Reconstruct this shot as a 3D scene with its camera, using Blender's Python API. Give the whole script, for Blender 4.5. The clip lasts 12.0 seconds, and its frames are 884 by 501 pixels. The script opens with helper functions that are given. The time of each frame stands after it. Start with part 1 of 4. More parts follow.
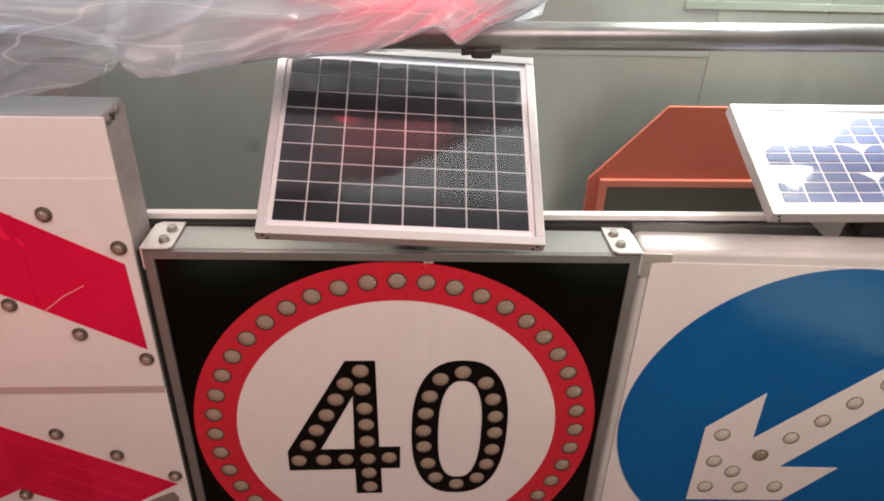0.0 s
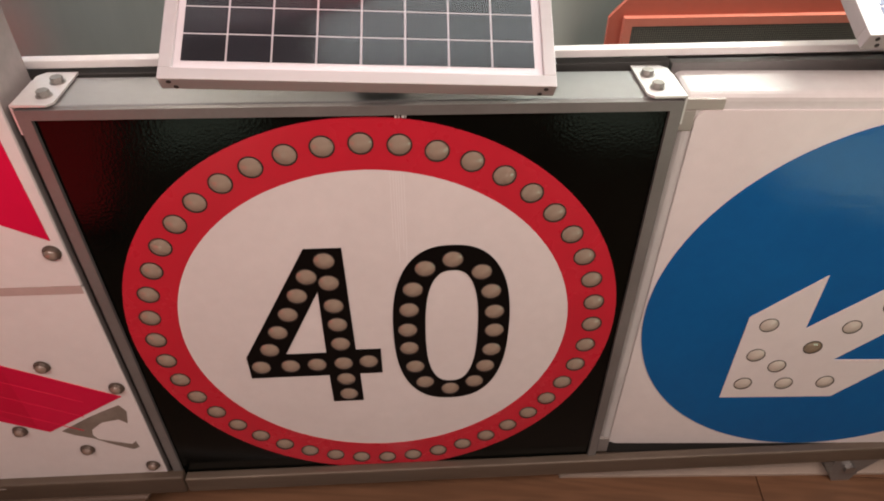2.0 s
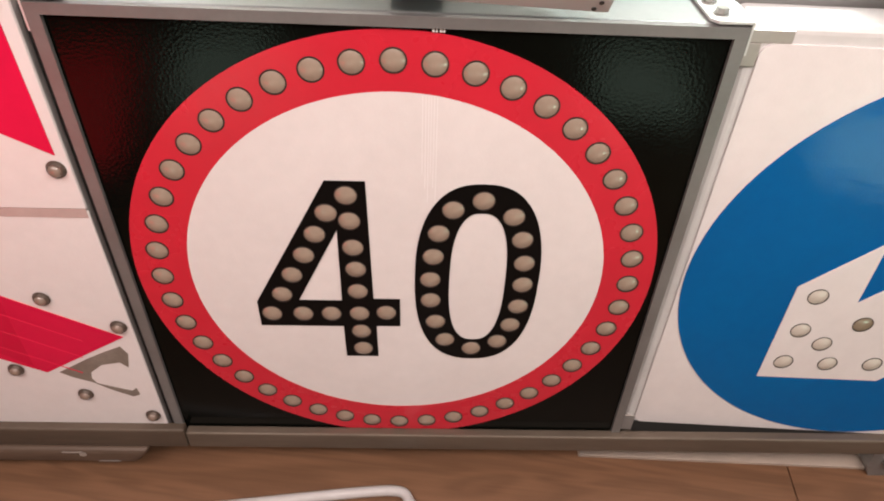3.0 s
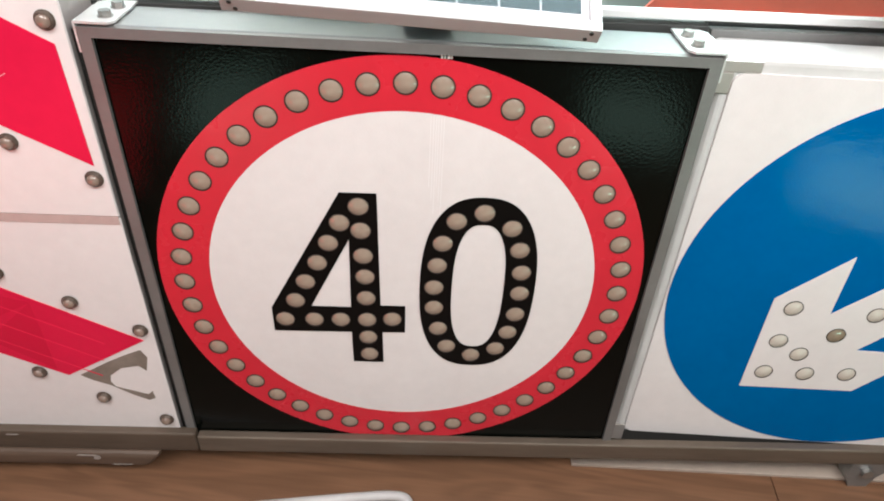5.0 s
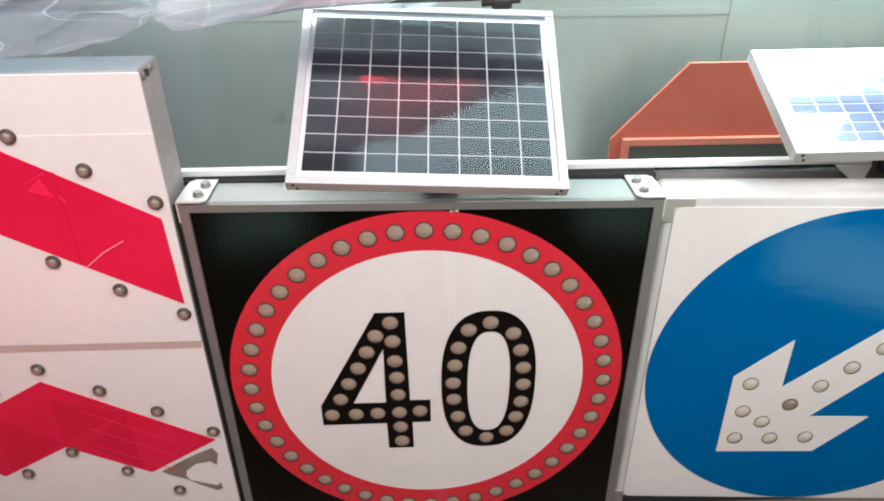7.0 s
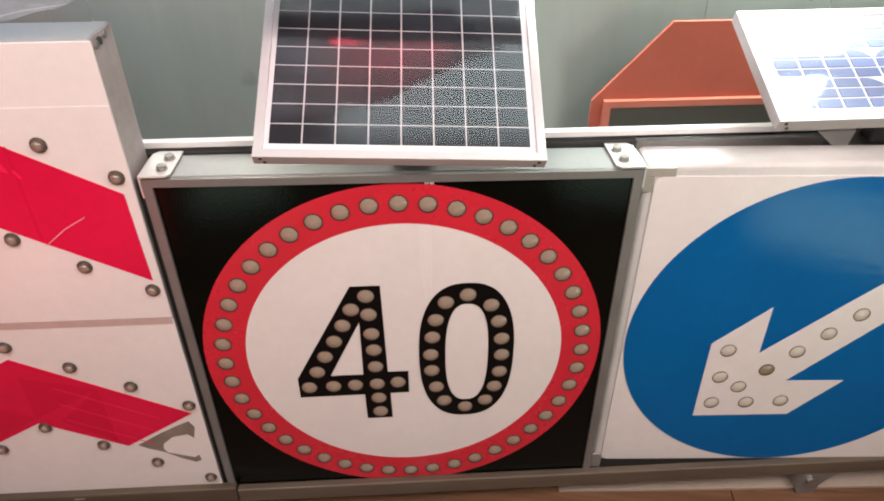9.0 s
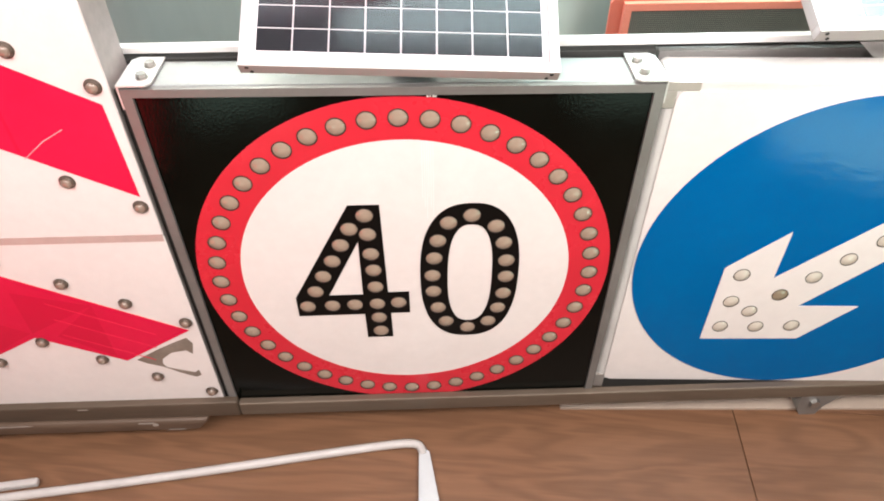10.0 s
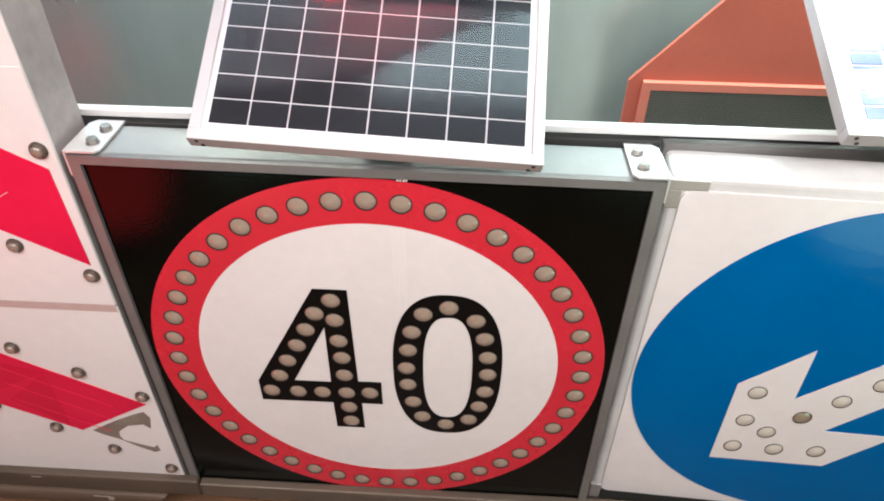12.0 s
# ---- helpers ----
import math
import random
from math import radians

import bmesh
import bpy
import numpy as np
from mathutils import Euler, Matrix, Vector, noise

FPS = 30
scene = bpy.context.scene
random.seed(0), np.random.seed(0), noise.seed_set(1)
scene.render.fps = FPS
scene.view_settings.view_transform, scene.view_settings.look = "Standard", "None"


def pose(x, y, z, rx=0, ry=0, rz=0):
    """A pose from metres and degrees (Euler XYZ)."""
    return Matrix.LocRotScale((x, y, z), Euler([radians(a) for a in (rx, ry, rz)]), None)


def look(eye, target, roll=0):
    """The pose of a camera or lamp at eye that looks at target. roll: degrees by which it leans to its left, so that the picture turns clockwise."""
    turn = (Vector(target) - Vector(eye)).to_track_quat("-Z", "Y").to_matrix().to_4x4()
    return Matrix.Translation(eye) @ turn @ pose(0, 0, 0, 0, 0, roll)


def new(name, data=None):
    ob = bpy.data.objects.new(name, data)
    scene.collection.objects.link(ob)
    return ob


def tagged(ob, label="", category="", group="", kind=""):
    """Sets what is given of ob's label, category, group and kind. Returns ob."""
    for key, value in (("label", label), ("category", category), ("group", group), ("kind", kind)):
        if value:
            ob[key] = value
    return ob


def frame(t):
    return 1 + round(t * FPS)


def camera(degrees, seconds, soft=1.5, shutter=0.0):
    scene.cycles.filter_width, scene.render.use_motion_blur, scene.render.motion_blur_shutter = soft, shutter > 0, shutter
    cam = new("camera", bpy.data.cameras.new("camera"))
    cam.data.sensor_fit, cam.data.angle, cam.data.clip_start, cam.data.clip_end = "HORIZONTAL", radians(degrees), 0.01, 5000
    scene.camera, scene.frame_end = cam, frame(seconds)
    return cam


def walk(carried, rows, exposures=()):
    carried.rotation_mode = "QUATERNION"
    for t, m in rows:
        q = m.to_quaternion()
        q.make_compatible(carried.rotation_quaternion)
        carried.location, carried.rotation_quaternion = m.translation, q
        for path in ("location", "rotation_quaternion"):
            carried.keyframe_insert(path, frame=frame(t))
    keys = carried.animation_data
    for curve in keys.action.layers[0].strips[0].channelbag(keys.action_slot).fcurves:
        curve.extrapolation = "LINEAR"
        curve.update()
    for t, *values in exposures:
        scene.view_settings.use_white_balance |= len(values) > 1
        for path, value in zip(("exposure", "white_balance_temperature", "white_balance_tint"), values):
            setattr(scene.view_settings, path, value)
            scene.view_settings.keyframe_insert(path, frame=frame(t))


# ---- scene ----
cam = camera(65.9, 12.0, 1.9)
PATH = [
    (0, (0.01, -0.709, 1.075), (0.118, 1.016, 0.069), 1.9),
    (0.5, (-0.003, -0.697, 1.071), (0.133, 1.013, 0.044), 1.9),
    (1, (-0.016, -0.677, 1.044), (0.205, 1.025, 0.017), -0.1),
    (1.5, (0.012, -0.625, 0.99), (0.169, 1.075, -0.053), 1.2),
    (2, (0.047, -0.556, 0.949), (0.129, 0.977, -0.332), 0.1),
    (2.5, (0.032, -0.551, 0.888), (0.115, 1.002, -0.369), 1.0),
    (3, (0.031, -0.554, 0.868), (0.079, 0.981, -0.412), 2.2),
    (3.2, (0.025, -0.567, 0.856), (0.107, 0.986, -0.402), 3.2),
    (4.8, (0.027, -0.59, 0.882), (0.066, 0.996, -0.336), 2.4),
    (5, (0.019, -0.62, 0.88), (0.083, 0.984, -0.313), 3.1),
    (5.5, (0.016, -0.693, 0.944), (-0.052, 0.903, -0.259), 0.2),
    (6, (0.001, -0.735, 0.986), (-0.025, 0.895, -0.174), 1.0),
    (6.5, (0.001, -0.744, 1.002), (0.029, 0.929, -0.093), -0.0),
    (7, (0.005, -0.754, 1.032), (0.045, 0.969, 0.017), -0.6),
    (7.2, (0.006, -0.756, 1.037), (0.068, 0.98, 0.047), -0.6),
    (8.8, (0.014, -0.734, 1.046), (0.102, 0.946, -0.034), -0.5),
    (9, (0.017, -0.72, 1.045), (0.1, 0.922, -0.094), -0.3),
    (9.5, (0.019, -0.692, 1.043), (0.08, 0.849, -0.231), -0.1),
    (10, (0.026, -0.671, 1.032), (0.078, 0.797, -0.326), -0.1),
    (10.5, (0.034, -0.653, 1.029), (0.074, 0.802, -0.343), -0.0),
    (11, (0.044, -0.637, 1.029), (0.05, 0.817, -0.345), 0.8),
    (11.5, (0.064, -0.61, 1.015), (0.109, 0.914, -0.279), -0.4),
    (12, (0.107, -0.571, 1.019), (0.033, 0.983, -0.238), 0.7),
]
EXPOSURE = [(0.0, -0.44, 7150, 18), (1.0, -0.5, 7150, 20), (1.5, -0.46, 7200, 20), (2.0, -0.39, 7250, 20), (2.5, 0.1, 6950, 16), (3.0, 0.36, 6700, 12), (5.0, 0.52, 5900, -1), (5.5, 0.89, 5750, -5), (6.0, 0.8, 5800, -6), (6.5, 0.34, 5900, -2), (7.0, 0.26, 5900, 0), (9.0, 0.1, 6650, 10), (9.5, 0.67, 6450, 7), (10.0, 0.87, 6350, 5), (11.0, 0.93, 6200, 3), (11.5, 0.95, 6050, 1), (12.0, 0.4, 6050, 3)]
walk(cam, [(t, look(eye, target, roll)) for t, eye, target, roll in PATH], EXPOSURE)

# ---- light ----
world = bpy.data.worlds.new("room_air")
scene.world = world
world.use_nodes = True
world.node_tree.nodes["Background"].inputs[0].default_value = (0.8, 0.9, 1.0, 1)
world.node_tree.nodes["Background"].inputs[1].default_value = 0.05


def area_lamp(name, eye, target, sx, sy, watts, colour):
    data = bpy.data.lights.new(name, "AREA")
    data.shape, data.size, data.size_y, data.energy, data.color = "RECTANGLE", sx, sy, watts, colour
    ob = new(name, data)
    ob.matrix_world = look(eye, target)
    return ob


# cool lights high beside the wall, warm shop lights above and behind the camera
area_lamp("near_wall_light", (0.76, 0.375, 1.32), (0.66, 0.2, 0.6), 0.36, 0.17, 24, (0.84, 1.0, 0.97))
area_lamp("near_wall_light", (-0.78, 0.34, 1.40), (-0.55, 0.1, 0.8), 0.5, 0.2, 9.5, (0.44, 0.71, 1.0))
# unseen warm lamp, added to brighten the left of the wall
area_lamp("near_wall_light", (-0.38, 0.40, 1.30), (-0.30, 0.52, 0.72), 0.4, 0.12, 11.0, (1.0, 0.90, 0.85))
area_lamp("shop_light", (-0.5, -1.0, 1.75), (0.0, 0.0, 0.5), 1.1, 0.5, 19.5, (1.0, 0.85, 0.81))
area_lamp("shop_light", (0.8, -1.0, 1.75), (0.1, 0.0, 0.5), 1.1, 0.5, 20.5, (1.0, 0.87, 0.83))

# unseen; placed for the pale reflection in the solar panel's glass
area_lamp("ceiling_light", (0.38, 0.20, 2.74), (0.38, 0.20, 0.0), 1.05, 0.62, 5.2, (0.78, 0.96, 1.0))

# ---- materials ----


def mat(name, colour, rough=0.5, metal=0.0, spec=0.5, coat=0.0):
    m = bpy.data.materials.new(name)
    m.use_nodes = True
    b = m.node_tree.nodes["Principled BSDF"]
    b.inputs["Base Color"].default_value = (*colour, 1)
    b.inputs["Roughness"].default_value = rough
    b.inputs["Metallic"].default_value = metal
    b.inputs["Specular IOR Level"].default_value = spec
    b.inputs["Coat Weight"].default_value = coat
    b.inputs["Coat Roughness"].default_value = 0.06
    return m


def node(m, kind, **sets):
    n = m.node_tree.nodes.new(kind)
    for key, value in sets.items():
        n.inputs[key.replace("_", " ")].default_value = value
    return n


def wire(m, a, out, b, inp):
    m.node_tree.links.new(a.outputs[out], b.inputs[inp])


def coords(m, scale=(1, 1, 1), out="Object"):
    c = m.node_tree.nodes.new("ShaderNodeTexCoord")
    p = m.node_tree.nodes.new("ShaderNodeMapping")
    p.inputs["Scale"].default_value = scale
    wire(m, c, out, p, "Vector")
    return p


def worn(name, colour, colour2, rough=0.5, metal=0.0, spec=0.5, coat=0.0, big=6.0, fine=90.0, grain=0.12, bump=0.05, stretch=(1, 1, 1), rspread=0.12):
    """Two colours mixed by large soft stains, with fine grain, uneven gloss and a slight relief."""
    m = mat(name, colour, rough, metal, spec, coat)
    b = m.node_tree.nodes["Principled BSDF"]
    p = coords(m, stretch)
    large = node(m, "ShaderNodeTexNoise", Scale=big, Detail=4.0, Roughness=0.6)
    small = node(m, "ShaderNodeTexNoise", Scale=fine, Detail=3.0, Roughness=0.6)
    wire(m, p, 0, large, "Vector")
    wire(m, p, 0, small, "Vector")
    mixc = m.node_tree.nodes.new("ShaderNodeMix")
    mixc.data_type = "RGBA"
    mixc.inputs[6].default_value, mixc.inputs[7].default_value = (*colour, 1), (*colour2, 1)
    ramp = m.node_tree.nodes.new("ShaderNodeMapRange")
    ramp.inputs[1].default_value, ramp.inputs[2].default_value = 0.35, 0.68
    wire(m, large, 0, ramp, 0)
    wire(m, ramp, 0, mixc, 0)
    dark = m.node_tree.nodes.new("ShaderNodeMix")
    dark.data_type, dark.blend_type = "RGBA", "MULTIPLY"
    dark.inputs[0].default_value = 1.0
    tone = m.node_tree.nodes.new("ShaderNodeMapRange")
    tone.inputs[3].default_value, tone.inputs[4].default_value = 1.0 - grain, 1.0 + grain * 0.4
    wire(m, small, 0, tone, 0)
    wire(m, mixc, 2, dark, 6)
    wire(m, tone, 0, dark, 7)
    wire(m, dark, 2, b, "Base Color")
    gloss = m.node_tree.nodes.new("ShaderNodeMapRange")
    gloss.inputs[3].default_value, gloss.inputs[4].default_value = max(rough - rspread, 0.02), min(rough + rspread, 1.0)
    wire(m, large, 0, gloss, 0)
    wire(m, gloss, 0, b, "Roughness")
    if bump:
        relief = node(m, "ShaderNodeBump", Strength=bump, Distance=0.001)
        wire(m, small, 0, relief, "Height")
        wire(m, relief, 0, b, "Normal")
    return m


def sheeting(name, colour, colour2, rough=0.28, coat=0.0, spec=0.5, wave=0.0):
    """Retro-reflective sheeting: a fine honeycomb relief under a glossy film."""
    m = worn(name, colour, colour2, rough, spec=spec, coat=coat, big=9.0, fine=60.0, grain=0.07, bump=0.0, rspread=0.06)
    b = m.node_tree.nodes["Principled BSDF"]
    cells = m.node_tree.nodes.new("ShaderNodeTexVoronoi")
    cells.inputs["Scale"].default_value = 330.0
    wire(m, coords(m), 0, cells, "Vector")
    relief = node(m, "ShaderNodeBump", Strength=0.10, Distance=0.0006)
    wire(m, cells, 0, relief, "Height")
    if wave:
        # the film lies a little uneven on its backing
        lumps = node(m, "ShaderNodeTexNoise", Scale=34.0, Detail=2.0, Roughness=0.5)
        wire(m, coords(m, (1, 1, 1.6)), 0, lumps, "Vector")
        uneven = node(m, "ShaderNodeBump", Strength=wave, Distance=0.002)
        wire(m, lumps, 0, uneven, "Height")
        wire(m, uneven, 0, relief, "Normal")
    wire(m, relief, 0, b, "Normal")
    return m


M_WHITE = sheeting("white_sheeting", (0.78, 0.735, 0.725), (0.745, 0.70, 0.69), 0.33)
M_RED = sheeting("red_sheeting", (0.62, 0.021, 0.042), (0.56, 0.018, 0.037), spec=0.4)
M_PINKRED = sheeting("chevron_sheeting", (0.67, 0.009, 0.060), (0.61, 0.007, 0.052), 0.22, spec=0.35)
M_BLUE = sheeting("blue_sheeting", (0.0003, 0.104, 0.325), (0.0003, 0.118, 0.355), 0.12, spec=0.10, wave=0.16)
M_BLACKFACE = sheeting("black_face", (0.0012, 0.0018, 0.0014), (0.002, 0.003, 0.0023), 0.13, spec=0.12)
M_GLARE = mat("glare_white_film", (0.88, 0.85, 0.85), 0.12)
M_SCUFF = mat("rubbed_red_film", (0.80, 0.016, 0.085), 0.12)
M_PALERED = mat("paler_red_film", (0.73, 0.016, 0.070), 0.2)
M_CUT = mat("torn_film_edge", (0.80, 0.42, 0.44), 0.4)
M_DEEPRED = mat("doubled_red_film", (0.56, 0.006, 0.045), 0.2, spec=0.35)
M_SIDE = worn("grimy_toned_side", (0.40, 0.375, 0.36), (0.50, 0.475, 0.46), 0.5, 0.2, big=14, fine=70, grain=0.25)
M_TAPE = worn("faded_tape", (0.49, 0.365, 0.34), (0.55, 0.425, 0.395), 0.5, big=20, fine=120)
M_COLLAR = worn("stud_collar", (0.085, 0.062, 0.049), (0.15, 0.115, 0.092), 0.35, 0.3, big=40, fine=200, grain=0.2)
M_BLACK = mat("black_sheeting", (0.003, 0.0027, 0.0027), 0.4, spec=0.12)
M_CASE = worn("grey_case", (0.285, 0.30, 0.295), (0.345, 0.355, 0.35), 0.42, 0.35, big=5, fine=120, grain=0.08)
M_LIP = worn("grey_lip", (0.18, 0.175, 0.17), (0.23, 0.225, 0.22), 0.4, 0.35, big=9, fine=160, grain=0.12)
M_PLATE = worn("zinc_plate", (0.66, 0.66, 0.65), (0.74, 0.74, 0.73), 0.38, 0.4, big=20, fine=200, grain=0.1)
M_WHITEPAINT = worn("white_paint", (0.76, 0.75, 0.74), (0.70, 0.69, 0.68), 0.4, big=4, fine=120, grain=0.05)
M_WHITEMETAL = worn("white_coated_metal", (0.72, 0.71, 0.70), (0.60, 0.59, 0.58), 0.38, big=7, fine=120, grain=0.07)
M_SILVER = worn("brushed_aluminium", (0.56, 0.54, 0.545), (0.49, 0.475, 0.48), 0.48, 0.25, big=8, fine=60, grain=0.08, stretch=(0.2, 1, 4))
M_CORNER = worn("corner_cap", (0.42, 0.38, 0.35), (0.48, 0.44, 0.41), 0.4, 0.4, big=10, fine=150, grain=0.1)
M_STEEL = worn("galvanised_steel", (0.25, 0.26, 0.26), (0.36, 0.37, 0.37), 0.38, 0.65, big=14, fine=110, grain=0.2, stretch=(0.5, 1, 1))
M_RAIL = worn("scuffed_rail", (0.135, 0.105, 0.078), (0.19, 0.15, 0.115), 0.42, 0.35, big=10, fine=70, grain=0.25, stretch=(0.3, 1, 2))
M_LOWRAIL = worn("worn_brown_rail", (0.09, 0.066, 0.047), (0.135, 0.10, 0.074), 0.5, 0.2, big=12, fine=60, grain=0.35, stretch=(0.3, 1, 2))
M_BROWNRAIL = worn("brown_painted_rail", (0.10, 0.064, 0.044), (0.15, 0.10, 0.07), 0.5, 0.1, big=12, fine=60, grain=0.35, stretch=(0.3, 1, 2))
M_BOLT = worn("dull_bolt", (0.30, 0.29, 0.27), (0.42, 0.41, 0.39), 0.35, 0.8, big=60, fine=300, grain=0.25)
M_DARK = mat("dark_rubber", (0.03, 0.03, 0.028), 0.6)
M_RIM = mat("dark_rim", (0.032, 0.023, 0.019), 0.45)
M_LENS = worn("smoked_lens", (0.28, 0.21, 0.158), (0.38, 0.30, 0.238), 0.3, coat=1.0, big=20, fine=150, grain=0.1, bump=0.0, rspread=0.04)
M_STUDLENS = worn("stud_lens", (0.175, 0.12, 0.095), (0.275, 0.205, 0.165), 0.2, coat=1.0, big=40, fine=150, grain=0.15, bump=0.0, rspread=0.04)
M_LENSPALE = worn("pale_lens", (0.56, 0.505, 0.44), (0.63, 0.575, 0.51), 0.3, coat=0.25, big=20, fine=150, grain=0.1, bump=0.0, rspread=0.04)
M_LENSDIM = worn("dim_lens", (0.25, 0.20, 0.14), (0.30, 0.25, 0.18), 0.2, coat=0.8, big=20, fine=150, grain=0.1, bump=0.0, rspread=0.04)
M_GLUE = worn("old_adhesive", (0.20, 0.165, 0.135), (0.26, 0.22, 0.185), 0.6, big=30, fine=150, grain=0.25)
M_BACKSHEET = mat("white_backsheet", (0.68, 0.66, 0.69), 0.5)
M_ORANGE = worn("orange_plastic", (0.43, 0.100, 0.062), (0.37, 0.084, 0.052), 0.5, big=5, fine=100, grain=0.1)
M_ORANGEPALE = worn("pale_orange_trim", (0.54, 0.165, 0.11), (0.48, 0.14, 0.095), 0.4, big=5, fine=100, grain=0.1)
M_TUBE = worn("white_tube", (0.58, 0.56, 0.55), (0.50, 0.48, 0.47), 0.4, 0.0, coat=0.1, big=12, fine=100, grain=0.08)
M_LEG = worn("bluish_white_metal", (0.62, 0.66, 0.69), (0.54, 0.58, 0.61), 0.3, coat=0.2, big=12, fine=100, grain=0.08)
M_BOARD = worn("pale_lit_band", (0.46, 0.385, 0.32), (0.39, 0.325, 0.27), 0.5, big=6, fine=80, grain=0.1)
M_ROOM = worn("room_plaster", (0.20, 0.21, 0.195), (0.26, 0.27, 0.25), 0.8, big=2, fine=60, grain=0.08)
M_CEIL = worn("dull_ceiling", (0.26, 0.26, 0.27), (0.31, 0.31, 0.32), 0.8, big=2, fine=60, grain=0.08)
M_WALL = worn("grey_green_wall", (0.43, 0.465, 0.425), (0.49, 0.525, 0.485), 0.28, 0.62, spec=0.6, big=1.6, fine=26, grain=0.1, bump=0.03, stretch=(1, 1, 0.35), rspread=0.08)

M_WALLPALE = worn("paler_wall", (0.455, 0.492, 0.448), (0.51, 0.55, 0.505), 0.28, 0.62, spec=0.6, big=1.6, fine=26, grain=0.1, bump=0.03, stretch=(1, 1, 0.35), rspread=0.08)

M_STRIP = worn("pale_strip", (0.23, 0.26, 0.225), (0.27, 0.30, 0.26), 0.35, big=3, fine=40)


def specks():
    """A few dark marks and long faint streaks down the painted wall."""
    b = M_WALL.node_tree.nodes["Principled BSDF"]
    old = b.inputs["Base Color"].links[0].from_socket
    spots = node(M_WALL, "ShaderNodeTexNoise", Scale=9.0, Detail=2.0, Roughness=0.5)
    wire(M_WALL, coords(M_WALL), 0, spots, "Vector")
    drips = node(M_WALL, "ShaderNodeTexNoise", Scale=1.0, Detail=5.0, Roughness=0.65)
    wire(M_WALL, coords(M_WALL, (26.0, 1.0, 0.9)), 0, drips, "Vector")
    a = M_WALL.node_tree.nodes.new("ShaderNodeMapRange")
    a.inputs[1].default_value, a.inputs[2].default_value = 0.71, 0.76
    a.inputs[3].default_value, a.inputs[4].default_value = 1.0, 0.66
    wire(M_WALL, spots, 0, a, 0)
    c = M_WALL.node_tree.nodes.new("ShaderNodeMapRange")
    c.inputs[1].default_value, c.inputs[2].default_value = 0.4, 0.7
    c.inputs[3].default_value, c.inputs[4].default_value = 0.985, 1.02
    wire(M_WALL, drips, 0, c, 0)
    both = M_WALL.node_tree.nodes.new("ShaderNodeMath")
    both.operation = "MULTIPLY"
    wire(M_WALL, a, 0, both, 0)
    wire(M_WALL, c, 0, both, 1)
    mixd = M_WALL.node_tree.nodes.new("ShaderNodeMix")
    mixd.data_type, mixd.blend_type = "RGBA", "MULTIPLY"
    mixd.inputs[0].default_value = 1.0
    M_WALL.node_tree.links.new(old, mixd.inputs[6])
    wire(M_WALL, both, 0, mixd, 7)
    wire(M_WALL, mixd, 2, b, "Base Color")


specks()


def mesh_screen():
    m = mat("dark_diamond_mesh", (0.05, 0.055, 0.05), 0.5)
    b = m.node_tree.nodes["Principled BSDF"]
    p = coords(m, (1, 1, 1))
    p.inputs["Rotation"].default_value = (0, radians(45), 0)
    w = node(m, "ShaderNodeTexChecker", Scale=420.0)
    w.inputs[1].default_value, w.inputs[2].default_value = (0.115, 0.115, 0.095, 1), (0.028, 0.03, 0.025, 1)
    wire(m, p, 0, w, "Vector")
    wire(m, w, 0, b, "Base Color")
    return m


M_MESH = mesh_screen()


def cell_material(name, a, b2, pitch, line):
    """Silicon with fine printed fingers along the cell; each cell a little different."""
    m = mat(name, a, 0.35, 0.0, 0.12)
    b = m.node_tree.nodes["Principled BSDF"]
    info = m.node_tree.nodes.new("ShaderNodeObjectInfo")
    mixc = m.node_tree.nodes.new("ShaderNodeMix")
    mixc.data_type = "RGBA"
    mixc.inputs[6].default_value, mixc.inputs[7].default_value = (*a, 1), (*b2, 1)
    wire(m, info, "Random", mixc, 0)
    wave = node(m, "ShaderNodeTexWave", Scale=pitch, Distortion=0.0)
    wave.bands_direction = "Y"
    wire(m, coords(m), 0, wave, "Vector")
    sharp = m.node_tree.nodes.new("ShaderNodeMapRange")
    sharp.inputs[1].default_value, sharp.inputs[2].default_value = 0.72, 0.92
    wire(m, wave, 0, sharp, 0)
    fac = m.node_tree.nodes.new("ShaderNodeMath")
    fac.operation = "MULTIPLY"
    fac.inputs[1].default_value = line
    wire(m, sharp, 0, fac, 0)
    mix2 = m.node_tree.nodes.new("ShaderNodeMix")
    mix2.data_type = "RGBA"
    mix2.inputs[7].default_value = (0.55, 0.56, 0.58, 1)
    wire(m, fac, 0, mix2, 0)
    wire(m, mixc, 2, mix2, 6)
    wire(m, mix2, 2, b, "Base Color")
    return m


M_CELL = cell_material("dark_cell", (0.005, 0.005, 0.009), (0.008, 0.008, 0.014), 108.0, 0.045)
M_CELLBLUE = cell_material("blue_cell", (0.11, 0.135, 0.25), (0.125, 0.155, 0.28), 140.0, 0.1)


